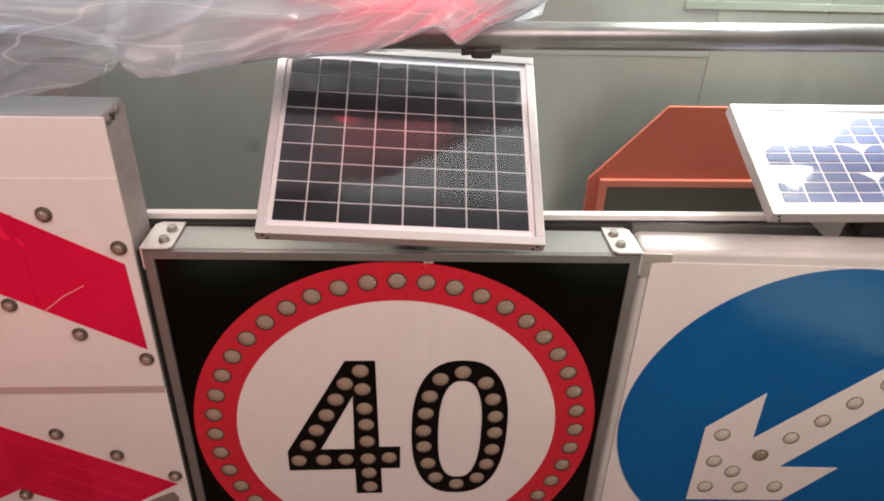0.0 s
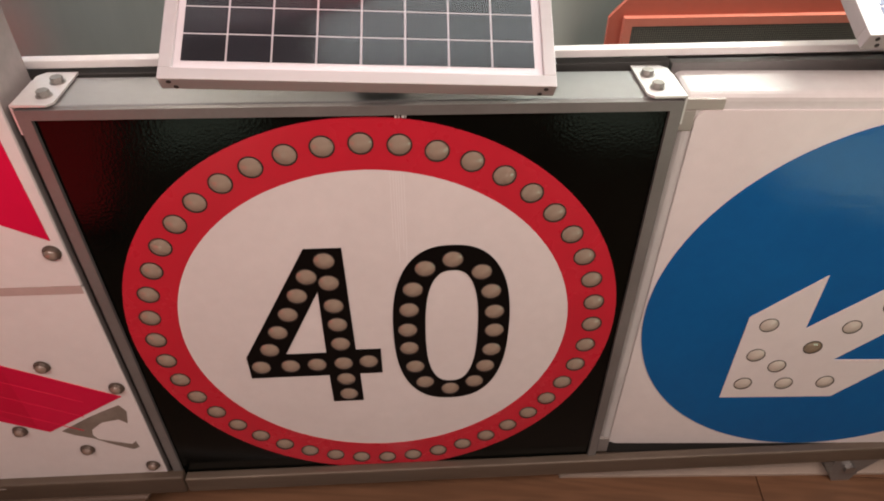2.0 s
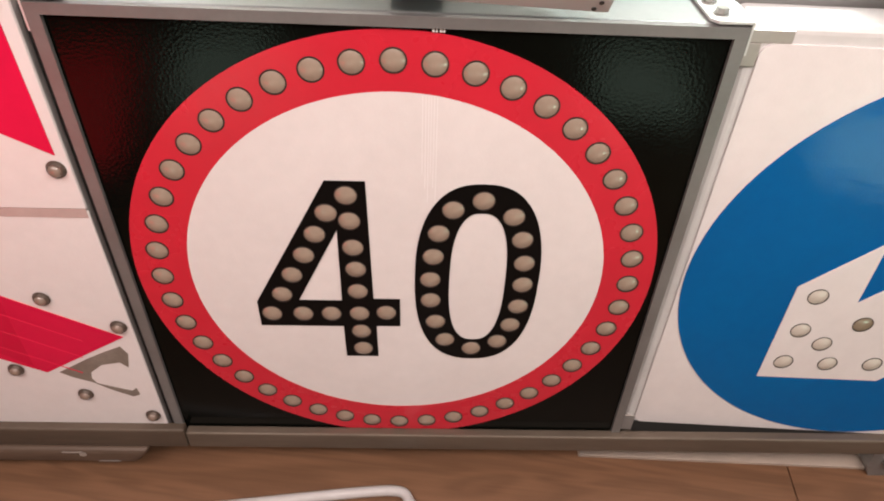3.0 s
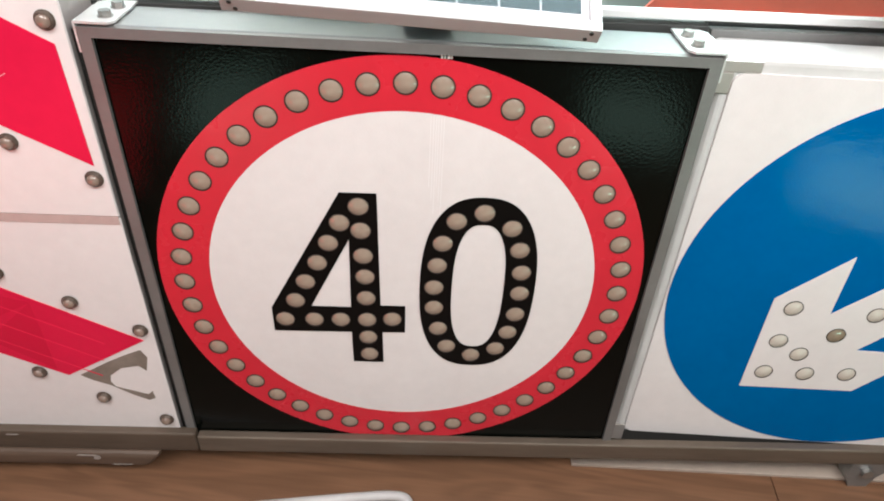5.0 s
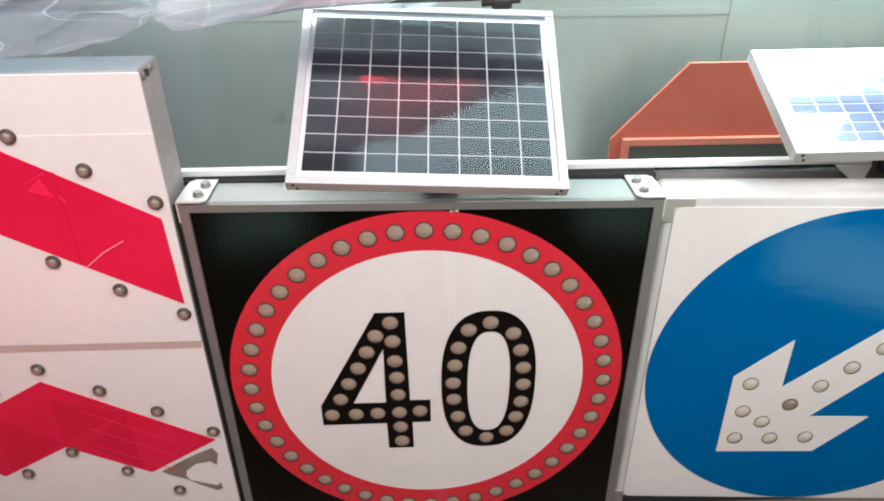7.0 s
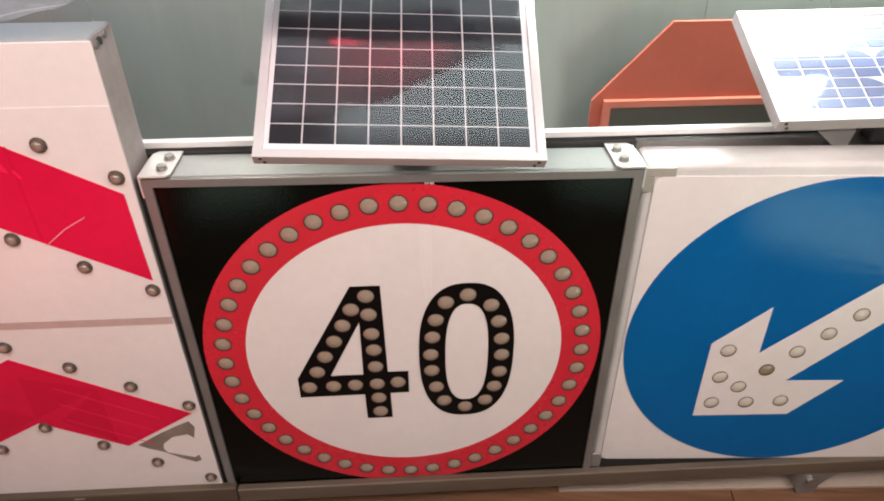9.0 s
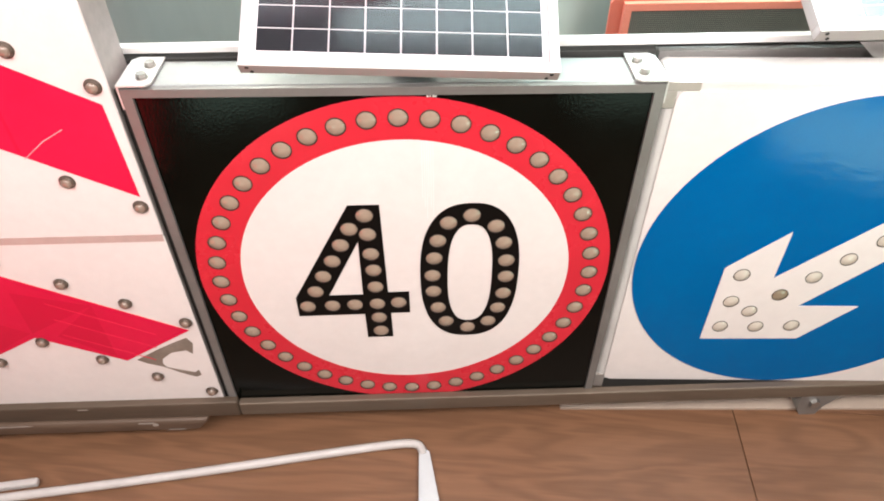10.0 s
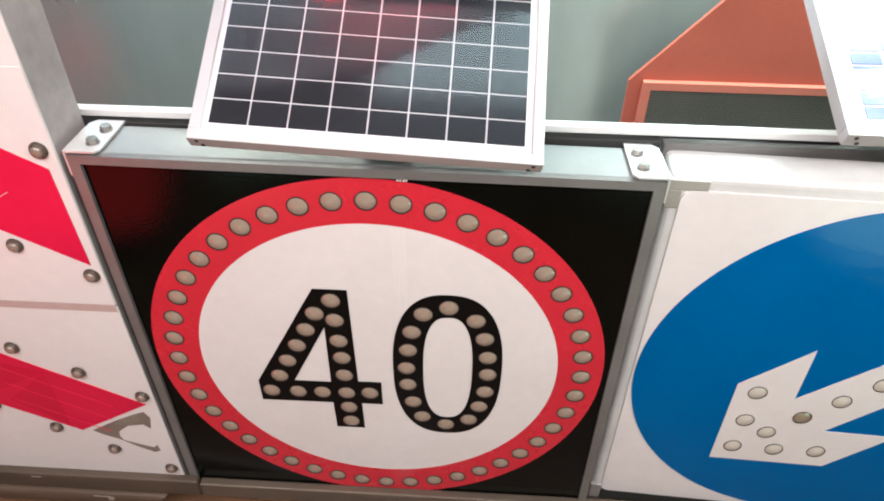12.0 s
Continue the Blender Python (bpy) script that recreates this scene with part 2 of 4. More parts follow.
def glass_sheet(name, rough, dust=0.34, share_dust=0.14, index=1.47):
    m = bpy.data.materials.new(name)
    m.use_nodes = True
    t = m.node_tree
    t.nodes.clear()
    out = t.nodes.new("ShaderNodeOutputMaterial")
    mix = t.nodes.new("ShaderNodeMixShader")
    clear = t.nodes.new("ShaderNodeBsdfTransparent")
    shine = t.nodes.new("ShaderNodeBsdfGlossy")
    shine.inputs["Roughness"].default_value = rough
    # a wide faint lobe from the dusty, pebbled surface
    haze = t.nodes.new("ShaderNodeBsdfGlossy")
    haze.inputs["Roughness"].default_value = dust
    both = t.nodes.new("ShaderNodeMixShader")
    both.inputs[0].default_value = share_dust
    wire(m, shine, 0, both, 1)
    wire(m, haze, 0, both, 2)
    fres = t.nodes.new("ShaderNodeFresnel")
    fres.inputs[0].default_value = index
    wire(m, fres, 0, mix, 0)
    wire(m, clear, 0, mix, 1)
    wire(m, both, 0, mix, 2)
    wire(m, mix, 0, out, 0)
    return m


M_GLASS = glass_sheet("panel_glass", 0.12, 0.36, 0.2, 1.95)
M_CLEARGLASS = glass_sheet("smoother_panel_glass", 0.07, 0.3, 0.15, 1.6)


def film(name, low, high):
    """Crumpled translucent polythene; low and high: how milky it is."""
    m = bpy.data.materials.new(name)
    m.use_nodes = True
    t = m.node_tree
    b = t.nodes["Principled BSDF"]
    out = t.nodes["Material Output"]
    b.inputs["Base Color"].default_value = (0.54, 0.575, 0.62, 1)
    b.inputs["Roughness"].default_value = 0.2
    b.inputs["Coat Weight"].default_value = 0.2
    trans = t.nodes.new("ShaderNodeBsdfTranslucent")
    trans.inputs[0].default_value = (0.54, 0.575, 0.62, 1)
    clear = t.nodes.new("ShaderNodeBsdfTransparent")
    clear.inputs[0].default_value = (0.94, 0.95, 0.96, 1)
    body = t.nodes.new("ShaderNodeMixShader")
    body.inputs[0].default_value = 0.55
    wire(m, b, 0, body, 1)
    wire(m, trans, 0, body, 2)
    mix = t.nodes.new("ShaderNodeMixShader")
    p = coords(m, (1, 1, 2.2))
    p.inputs["Rotation"].default_value = (0, radians(20), 0)
    n = node(m, "ShaderNodeTexNoise", Scale=7.0, Detail=6.0, Roughness=0.7)
    wire(m, p, 0, n, "Vector")
    r = t.nodes.new("ShaderNodeMapRange")
    r.inputs[1].default_value, r.inputs[2].default_value = 0.35, 0.7
    r.inputs[3].default_value, r.inputs[4].default_value = low, high
    wire(m, n, 0, r, 0)
    # white stretch lines in the film
    streak = coords(m, (3.0, 3.0, 26.0))
    streak.inputs["Rotation"].default_value = (0, radians(17), 0)
    n2 = node(m, "ShaderNodeTexNoise", Scale=1.6, Detail=3.0, Roughness=0.6)
    wire(m, streak, 0, n2, "Vector")
    r2 = t.nodes.new("ShaderNodeMapRange")
    r2.inputs[1].default_value, r2.inputs[2].default_value = 0.56, 0.70
    r2.inputs[3].default_value, r2.inputs[4].default_value = 0.0, 0.18
    wire(m, n2, 0, r2, 0)
    add = t.nodes.new("ShaderNodeMath")
    add.use_clamp = True
    wire(m, r, 0, add, 0)
    wire(m, r2, 0, add, 1)
    # sharp fold lines, in two slants
    lines = []
    for slant, across, width, shade in ((26, 15.0, 0.006, 0.34), (-17, 11.0, 0.005, 0.30), (52, 9.0, 0.004, 0.24)):
        fold = coords(m, (2.2, 2.2, across))
        fold.inputs["Rotation"].default_value = (0, radians(slant), 0)
        bend = node(m, "ShaderNodeTexNoise", Scale=1.5, Detail=0.6, Roughness=0.4)
        wire(m, fold, 0, bend, "Vector")
        off = t.nodes.new("ShaderNodeMath")
        off.operation = "SUBTRACT"
        off.inputs[1].default_value = 0.5
        wire(m, bend, 0, off, 0)
        size = t.nodes.new("ShaderNodeMath")
        size.operation = "ABSOLUTE"
        wire(m, off, 0, size, 0)
        line = t.nodes.new("ShaderNodeMapRange")
        line.inputs[1].default_value, line.inputs[2].default_value = 0.0, width
        line.inputs[3].default_value, line.inputs[4].default_value = shade, 0.0
        wire(m, size, 0, line, 0)
        lines.append(line)
    line = t.nodes.new("ShaderNodeMath")
    two = t.nodes.new("ShaderNodeMath")
    wire(m, lines[0], 0, two, 0)
    wire(m, lines[1], 0, two, 1)
    wire(m, two, 0, line, 0)
    wire(m, lines[2], 0, line, 1)
    add2 = t.nodes.new("ShaderNodeMath")
    add2.use_clamp = True
    wire(m, add, 0, add2, 0)
    wire(m, line, 0, add2, 1)
    wire(m, add2, 0, mix, 0)
    # the film whitens along its folds
    white = t.nodes.new("ShaderNodeMath")
    white.operation, white.use_clamp = "MULTIPLY_ADD", True
    white.inputs[1].default_value = 1.3
    wire(m, line, 0, white, 0)
    wire(m, r2, 0, white, 2)
    tint = t.nodes.new("ShaderNodeMix")
    tint.data_type = "RGBA"
    tint.inputs[6].default_value, tint.inputs[7].default_value = (0.47, 0.505, 0.55, 1), (0.86, 0.86, 0.88, 1)
    wire(m, white, 0, tint, 0)
    wire(m, tint, 2, b, "Base Color")
    wire(m, tint, 2, trans, 0)
    wire(m, clear, 0, mix, 1)
    wire(m, body, 0, mix, 2)
    crease = node(m, "ShaderNodeTexNoise", Scale=22.0, Detail=4.0, Roughness=0.7)
    wire(m, p, 0, crease, "Vector")
    relief = node(m, "ShaderNodeBump", Strength=0.35, Distance=0.004)
    wire(m, crease, 0, relief, "Height")
    wire(m, relief, 0, b, "Normal")
    wire(m, mix, 0, out, 0)
    return m


M_FILM = film("bunched_polythene", 0.93, 1.0)
M_FLAP = film("single_polythene", 0.50, 0.74)
M_HEM = film("rolled_polythene", 0.70, 0.95)


def wood():
    """Laminate plank: long grain with cathedral figure, each plank its own tone."""
    m = mat("oak_laminate", (0.33, 0.19, 0.12), 0.42)
    b = m.node_tree.nodes["Principled BSDF"]
    info = m.node_tree.nodes.new("ShaderNodeObjectInfo")
    p = coords(m, (1, 1, 1))
    shift = m.node_tree.nodes.new("ShaderNodeVectorMath")
    shift.operation = "SCALE"
    mul = m.node_tree.nodes.new("ShaderNodeCombineXYZ")
    for axis in range(3):
        wire(m, info, "Random", mul, axis)
    shift.inputs["Scale"].default_value = 37.0
    wire(m, mul, 0, shift, 0)
    add = m.node_tree.nodes.new("ShaderNodeVectorMath")
    wire(m, p, 0, add, 0)
    wire(m, shift, 0, add, 1)
    squash = m.node_tree.nodes.new("ShaderNodeMapping")
    squash.inputs["Scale"].default_value = (0.9, 6.0, 1.0)
    wire(m, add, 0, squash, 0)
    figure = node(m, "ShaderNodeTexNoise", Scale=2.2, Detail=3.0, Roughness=0.5, Distortion=0.6)
    wire(m, squash, 0, figure, "Vector")
    rings = m.node_tree.nodes.new("ShaderNodeMath")
    rings.operation = "MULTIPLY"
    rings.inputs[1].default_value = 46.0
    wire(m, figure, 0, rings, 0)
    sine = m.node_tree.nodes.new("ShaderNodeMath")
    sine.operation = "SINE"
    wire(m, rings, 0, sine, 0)
    squash2 = m.node_tree.nodes.new("ShaderNodeMapping")
    squash2.inputs["Scale"].default_value = (6.0, 160.0, 1.0)
    wire(m, add, 0, squash2, 0)
    fibre = node(m, "ShaderNodeTexNoise", Scale=1.5, Detail=4.0, Roughness=0.7)
    wire(m, squash2, 0, fibre, "Vector")
    mixa = m.node_tree.nodes.new("ShaderNodeMix")
    mixa.data_type = "RGBA"
    mixa.inputs[6].default_value, mixa.inputs[7].default_value = (0.138, 0.067, 0.035, 1), (0.225, 0.118, 0.066, 1)
    wire(m, fibre, 0, mixa, 0)
    mixb = m.node_tree.nodes.new("ShaderNodeMix")
    mixb.data_type, mixb.blend_type = "RGBA", "MULTIPLY"
    mixb.inputs[0].default_value = 1.0
    tone = m.node_tree.nodes.new("ShaderNodeMapRange")
    tone.inputs[1].default_value, tone.inputs[2].default_value = -1.0, 1.0
    tone.inputs[3].default_value, tone.inputs[4].default_value = 0.84, 1.05
    wire(m, sine, 0, tone, 0)
    wire(m, mixa, 2, mixb, 6)
    wire(m, tone, 0, mixb, 7)
    mixd = m.node_tree.nodes.new("ShaderNodeMix")
    mixd.data_type, mixd.blend_type = "RGBA", "MULTIPLY"
    mixd.inputs[0].default_value = 1.0
    plank = m.node_tree.nodes.new("ShaderNodeMapRange")
    plank.inputs[3].default_value, plank.inputs[4].default_value = 0.82, 1.12
    wire(m, info, "Random", plank, 0)
    wire(m, mixb, 2, mixd, 6)
    wire(m, plank, 0, mixd, 7)
    wire(m, mixd, 2, b, "Base Color")
    relief = node(m, "ShaderNodeBump", Strength=0.08, Distance=0.0008)
    wire(m, fibre, 0, relief, "Height")
    wire(m, relief, 0, b, "Normal")
    return m


M_WOOD = wood()


def glow(name, colour, strength):
    m = bpy.data.materials.new(name)
    m.use_nodes = True
    b = m.node_tree.nodes["Principled BSDF"]
    b.inputs["Base Color"].default_value = (*colour, 1)
    b.inputs["Emission Color"].default_value = (*colour, 1)
    b.inputs["Emission Strength"].default_value = strength
    return m


# ---- shapes ----


def part(name, bm, material, parent=None, label="", smooth=False):
    data = bpy.data.meshes.new(name)
    bmesh.ops.recalc_face_normals(bm, faces=bm.faces)
    bm.to_mesh(data)
    bm.free()
    data.materials.append(material)
    if smooth:
        for f in data.polygons:
            f.use_smooth = True
    ob = new(name, data)
    if parent:
        ob.parent = parent
    if label:
        tagged(ob, label)
    return ob


def share(name, source, parent, m):
    """Another object on the same mesh, at the pose m within its parent."""
    ob = new(name, source.data)
    ob.parent = parent
    ob.matrix_basis = m
    return ob


def box(x0, x1, y0, y1, z0, z1, bevel=0.0, seg=2):
    bm = bmesh.new()
    bmesh.ops.create_cube(bm, size=1.0, matrix=Matrix.Translation(((x0 + x1) / 2, (y0 + y1) / 2, (z0 + z1) / 2)) @ Matrix.Diagonal((abs(x1 - x0), abs(y1 - y0), abs(z1 - z0), 1)))
    if bevel:
        bmesh.ops.bevel(bm, geom=bm.edges[:], offset=bevel, segments=seg, affect="EDGES", profile=0.5)
    return bm


def rod(a, b, r, n=20, r2=None):
    a, b = Vector(a), Vector(b)
    bm = bmesh.new()
    turn = (b - a).to_track_quat("Z", "Y").to_matrix().to_4x4()
    bmesh.ops.create_cone(bm, cap_ends=True, segments=n, radius1=r, radius2=r if r2 is None else r2, depth=(b - a).length, matrix=Matrix.Translation((a + b) / 2) @ turn)
    return bm


def flat(outer, holes=(), front=0.0, thick=0.001):
    """A plate in the x-z plane with its face at y = front, cut to an outline, with holes."""
    bm = bmesh.new()
    edges = []
    for loop in (outer, *holes):
        vs = [bm.verts.new((x, front, z)) for x, z in loop]
        edges += [bm.edges.new((vs[i - 1], vs[i])) for i in range(len(vs))]
    bmesh.ops.triangle_fill(bm, edges=edges, use_beauty=True)
    made = bmesh.ops.extrude_face_region(bm, geom=bm.faces[:])
    bmesh.ops.translate(bm, vec=(0, thick, 0), verts=[v for v in made["geom"] if isinstance(v, bmesh.types.BMVert)])
    return bm


def lathe(profile, n=24, axis="y"):
    """Turned round the -y axis: pairs of radius and height above the face."""
    bm = bmesh.new()
    rings = []
    for r, h in profile:
        if r < 1e-6:
            rings.append([bm.verts.new((0, -h, 0))])
        else:
            rings.append([bm.verts.new((r * math.cos(2 * math.pi * k / n), -h, r * math.sin(2 * math.pi * k / n))) for k in range(n)])
    for a, b in zip(rings, rings[1:]):
        for k in range(n):
            l = (k + 1) % n
            if len(b) == 1:
                bm.faces.new((a[k], a[l], b[0]))
            elif len(a) == 1:
                bm.faces.new((a[0], b[l], b[k]))
            else:
                bm.faces.new((a[k], a[l], b[l], b[k]))
    return bm


def circle(cx, cz, r, n=96, power=2.0, rz=None):
    rz = rz or r
    out = []
    for k in range(n):
        c, s = math.cos(2 * math.pi * k / n), math.sin(2 * math.pi * k / n)
        out.append((cx + r * math.copysign(abs(c) ** (2 / power), c), cz + rz * math.copysign(abs(s) ** (2 / power), s)))
    return out


def rounded(x0, x1, z0, z1, r, n=6):
    out = []
    for cx, cz, a in ((x1 - r, z1 - r, 0), (x0 + r, z1 - r, 90), (x0 + r, z0 + r, 180), (x1 - r, z0 + r, 270)):
        for k in range(n + 1):
            t = radians(a + 90 * k / n)
            out.append((cx + r * math.cos(t), cz + r * math.sin(t)))
    return out


def thing(name, label, category, group="", at=(0, 0, 0)):
    ob = new(name)
    ob.location = at
    ob.empty_display_size = 0.05
    return tagged(ob, label, category, group)


def dome(r, rise, n=7):
    """A shallow lens: the cap of a sphere."""
    ball = (r * r + rise * rise) / (2 * rise)
    edge = math.asin(r / ball)
    ring = [(ball * math.sin(edge * (1 - k / n)), rise - ball + ball * math.cos(edge * (1 - k / n))) for k in range(n)]
    return lathe(ring + [(0, rise)])


def led(parent, lens_mat, places, r=0.0110, rise=0.0031, rim=0.0123, front=0.0):
    """Round lenses in dark holes on a face: one lens with its rim for each place."""
    first = first_rim = None
    for x, z in places:
        if first is None:
            first = part("led_lens", dome(r, rise), lens_mat, parent, smooth=True)
            first.matrix_basis = pose(x, front, z)
            first_rim = part("lens_rim", lathe([(rim, 0.0), (rim, 0.0006), (r * 1.005, 0.0008), (r * 0.99, 0.0)]), M_RIM, first)
        else:
            lens = share("led_lens", first, parent, pose(x, front, z))
            share("lens_rim", first_rim, lens, Matrix.Identity(4))
    return first


R = 0.256
ZC = 0.36


def rr(points):
    return [(x * R, ZC + z * R) for x, z in points]


# ---- setting ----
floor = tagged(part("floor", box(-3.2, 3.2, -3.6, 0.52, -0.05, -0.006), M_WOOD), "warm oak laminate plank floor", "floor", kind="structure")
wall_back = tagged(part("wall_back", box(-3.2, 3.2, 0.52, 0.62, -0.05, 2.75), M_WALL), "grey-green glossy painted wall behind the signs", "wall", kind="structure")
wall_panel = tagged(part("wall_panel", box(0.5625, 3.19, 0.5185, 0.5199, 0.0, 1.2), M_WALLPALE), "paler grey-green wall panel with a butt edge", "wall panel", kind="structure")
wall_trim = tagged(part("wall_trim", box(-3.19, 0.5620, 0.5194, 0.5199, 0.768, 0.782), M_WALLPALE), "thin paler strip along the wall", "trim", kind="structure")
tagged(part("wall_strip", box(0.50, 3.19, 0.5170, 0.5184, 0.852, 0.864), M_STRIP), "pale narrow strip along the wall", "trim", kind="structure")
tagged(part("wall_left", box(-3.32, -3.2, -3.6, 0.62, -0.05, 2.75), M_ROOM), "plain plaster side wall", "wall", kind="structure")
tagged(part("wall_right", box(3.2, 3.32, -3.6, 0.62, -0.05, 2.75), M_ROOM), "plain plaster side wall", "wall", kind="structure")
tagged(part("wall_front", box(-3.32, 3.32, -3.72, -3.6, -0.05, 2.75), M_ROOM), "plain plaster wall of the shop", "wall", kind="structure")
tagged(part("ceiling", box(-3.32, 3.32, -3.72, 0.62, 2.75, 2.85), M_CEIL), "plain dull ceiling", "ceiling", kind="structure")


# ---- the speed limit sign ----
def speed_sign():
    t = thing("speed_limit_sign", "square black LED speed limit sign in a grey metal case", "traffic sign", at=(0, 0, 0.058))
    dz = -0.058

    def put(name, bm, material, label="", parent=None, smooth=False):
        # the folded case is a little out of square along its top
        for v in bm.verts:
            if v.co.z > 0.6 and name not in ("red_ring", "glare_line"):
                v.co.z -= 0.010 * v.co.x
        bmesh.ops.translate(bm, vec=(0, 0, dz), verts=bm.verts)
        return part(name, bm, material, parent or t, label, smooth)

    case = put("case", box(-0.2985, 0.2985, 0.006, 0.064, 0.06, 0.6575, 0.002), M_CASE, "grey folded metal case")
    o = [(-0.300, 0.06), (0.300, 0.06), (0.300, 0.6565), (-0.300, 0.6565)]
    i = [(-0.2885, 0.069), (0.2885, 0.069), (0.2885, 0.6465), (-0.2885, 0.6465)]
    put("front_lip", flat(o, [i], 0.0, 0.014), M_LIP, "dark grey extruded rim")
    put("face", box(-0.2903, 0.2903, 0.0045, 0.0059, 0.0692, 0.6463), M_BLACKFACE, "glossy black sheeting face")
    put("red_ring", flat(circle(-0.0004, ZC + 0.0015, 1.102 * R, 120), [circle(0.0004, ZC + 0.0014, 0.8795 * R, 120)], 0.0033, 0.001), M_RED, "red reflective ring")
    put("white_disc", flat(circle(0.0004, ZC + 0.0014, 0.879 * R, 120), [], 0.0035, 0.0009), M_WHITE, "white reflective disc")
    four = rr([(-0.274, 0.507), (-0.116, 0.507), (-0.105, -0.115), (0.012, -0.115), (0.012, -0.283), (-0.097, -0.284), (-0.094, -0.49), (-0.243, -0.49), (-0.246, -0.287), (-0.619, -0.29), (-0.619, -0.142)])
    hole = rr([(-0.24, 0.269), (-0.433, -0.129), (-0.244, -0.129)])
    put("numeral_four", flat(four, [hole], 0.0024, 0.001), M_BLACK, "black figure 4")
    put("numeral_zero", flat(circle(0.344 * R, ZC + 0.001, 0.267 * R, 72, 2.5, 0.500 * R), [circle(0.346 * R, ZC, 0.121 * R, 60, 2.6, 0.367 * R)], 0.0024, 0.001), M_BLACK, "black figure 0")
    ring = [(R * math.sin(2 * math.pi * k / 44), ZC + dz + R * math.cos(2 * math.pi * k / 44)) for k in range(44)]
    led(t, M_LENS, ring, front=0.0033)
    l4 = [(-0.194, 0.442), (-0.187, 0.317), (-0.278, 0.355), (-0.332, 0.246), (-0.387, 0.134), (-0.448, 0.022), (-0.503, -0.093), (-0.561, -0.212), (-0.422, -0.21), (-0.296, -0.207), (-0.17, -0.204), (-0.05, -0.197), (-0.18, 0.179), (-0.174, 0.06), (-0.172, -0.068), (-0.167, -0.319), (-0.163, -0.434)]
    l0 = [(0.346, 0.428), (0.228, 0.381), (0.173, 0.261), (0.153, 0.137), (0.143, 0.008), (0.147, -0.115), (0.172, -0.248), (0.218, -0.366), (0.343, -0.423), (0.462, -0.374), (0.512, -0.262), (0.537, -0.144), (0.544, -0.013), (0.539, 0.109), (0.518, 0.236), (0.472, 0.352)]
    led(t, M_LENS, [(x, z + dz) for x, z in rr(l4 + l0)], front=0.0024, rim=0.0119)
    # thin white lines paint a streak of glare on the disc
    for k, x in enumerate((0.0255, 0.0285, 0.0312, 0.0335, 0.0362, 0.039)):
        put("glare_line", box(x, x + 0.0007, 0.0031, 0.0036, 0.50 - 0.017 * (k % 3), 0.583, 0.0001), M_GLARE)
    # strip of unreadable print at the top of the ring
    for k, w in enumerate((0.0022, 0.0016, 0.0026, 0.0014)):
        put("print_bar", box(0.033 + 0.0032 * k, 0.033 + 0.0032 * k + w, 0.0022, 0.0030, 0.6425, 0.6462), M_WHITE)
    # fixing plates with two bolts on both ends of the top
    for side in (-1, 1):
        poly = [(-0.001, 0.0), (0.029, 0.0), (0.0345, 0.006), (0.0345, 0.066), (0.006, 0.066), (-0.001, 0.058)]
        bm = bmesh.new()
        vs = [bm.verts.new((side * (0.3005 - x), y + 0.001, 0.659)) for x, y in poly]
        bm.faces.new(vs)
        made = bmesh.ops.extrude_face_region(bm, geom=bm.faces[:])
        bmesh.ops.translate(bm, vec=(0, 0, 0.0022), verts=[v for v in made["geom"] if isinstance(v, bmesh.types.BMVert)])
        plate = put("fixing_plate", bm, M_PLATE, "zinc corner plate")
        flange = put("plate_flange", box(side * 0.3008, side * 0.3026, 0.001, 0.05, 0.632, 0.661), M_PLATE, parent=plate)
        for bx, by in ((0.279, 0.019), (0.277, 0.046)):
            b = put("bolt", rod((side * bx, by, 0.6612), (side * bx, by, 0.6618), 0.0072, 20), M_BOLT, parent=plate)
            put("bolt_head", rod((side * bx, by, 0.6618), (side * bx, by, 0.6668), 0.0056, 6), M_BOLT, parent=plate)
    return t


speed_sign()


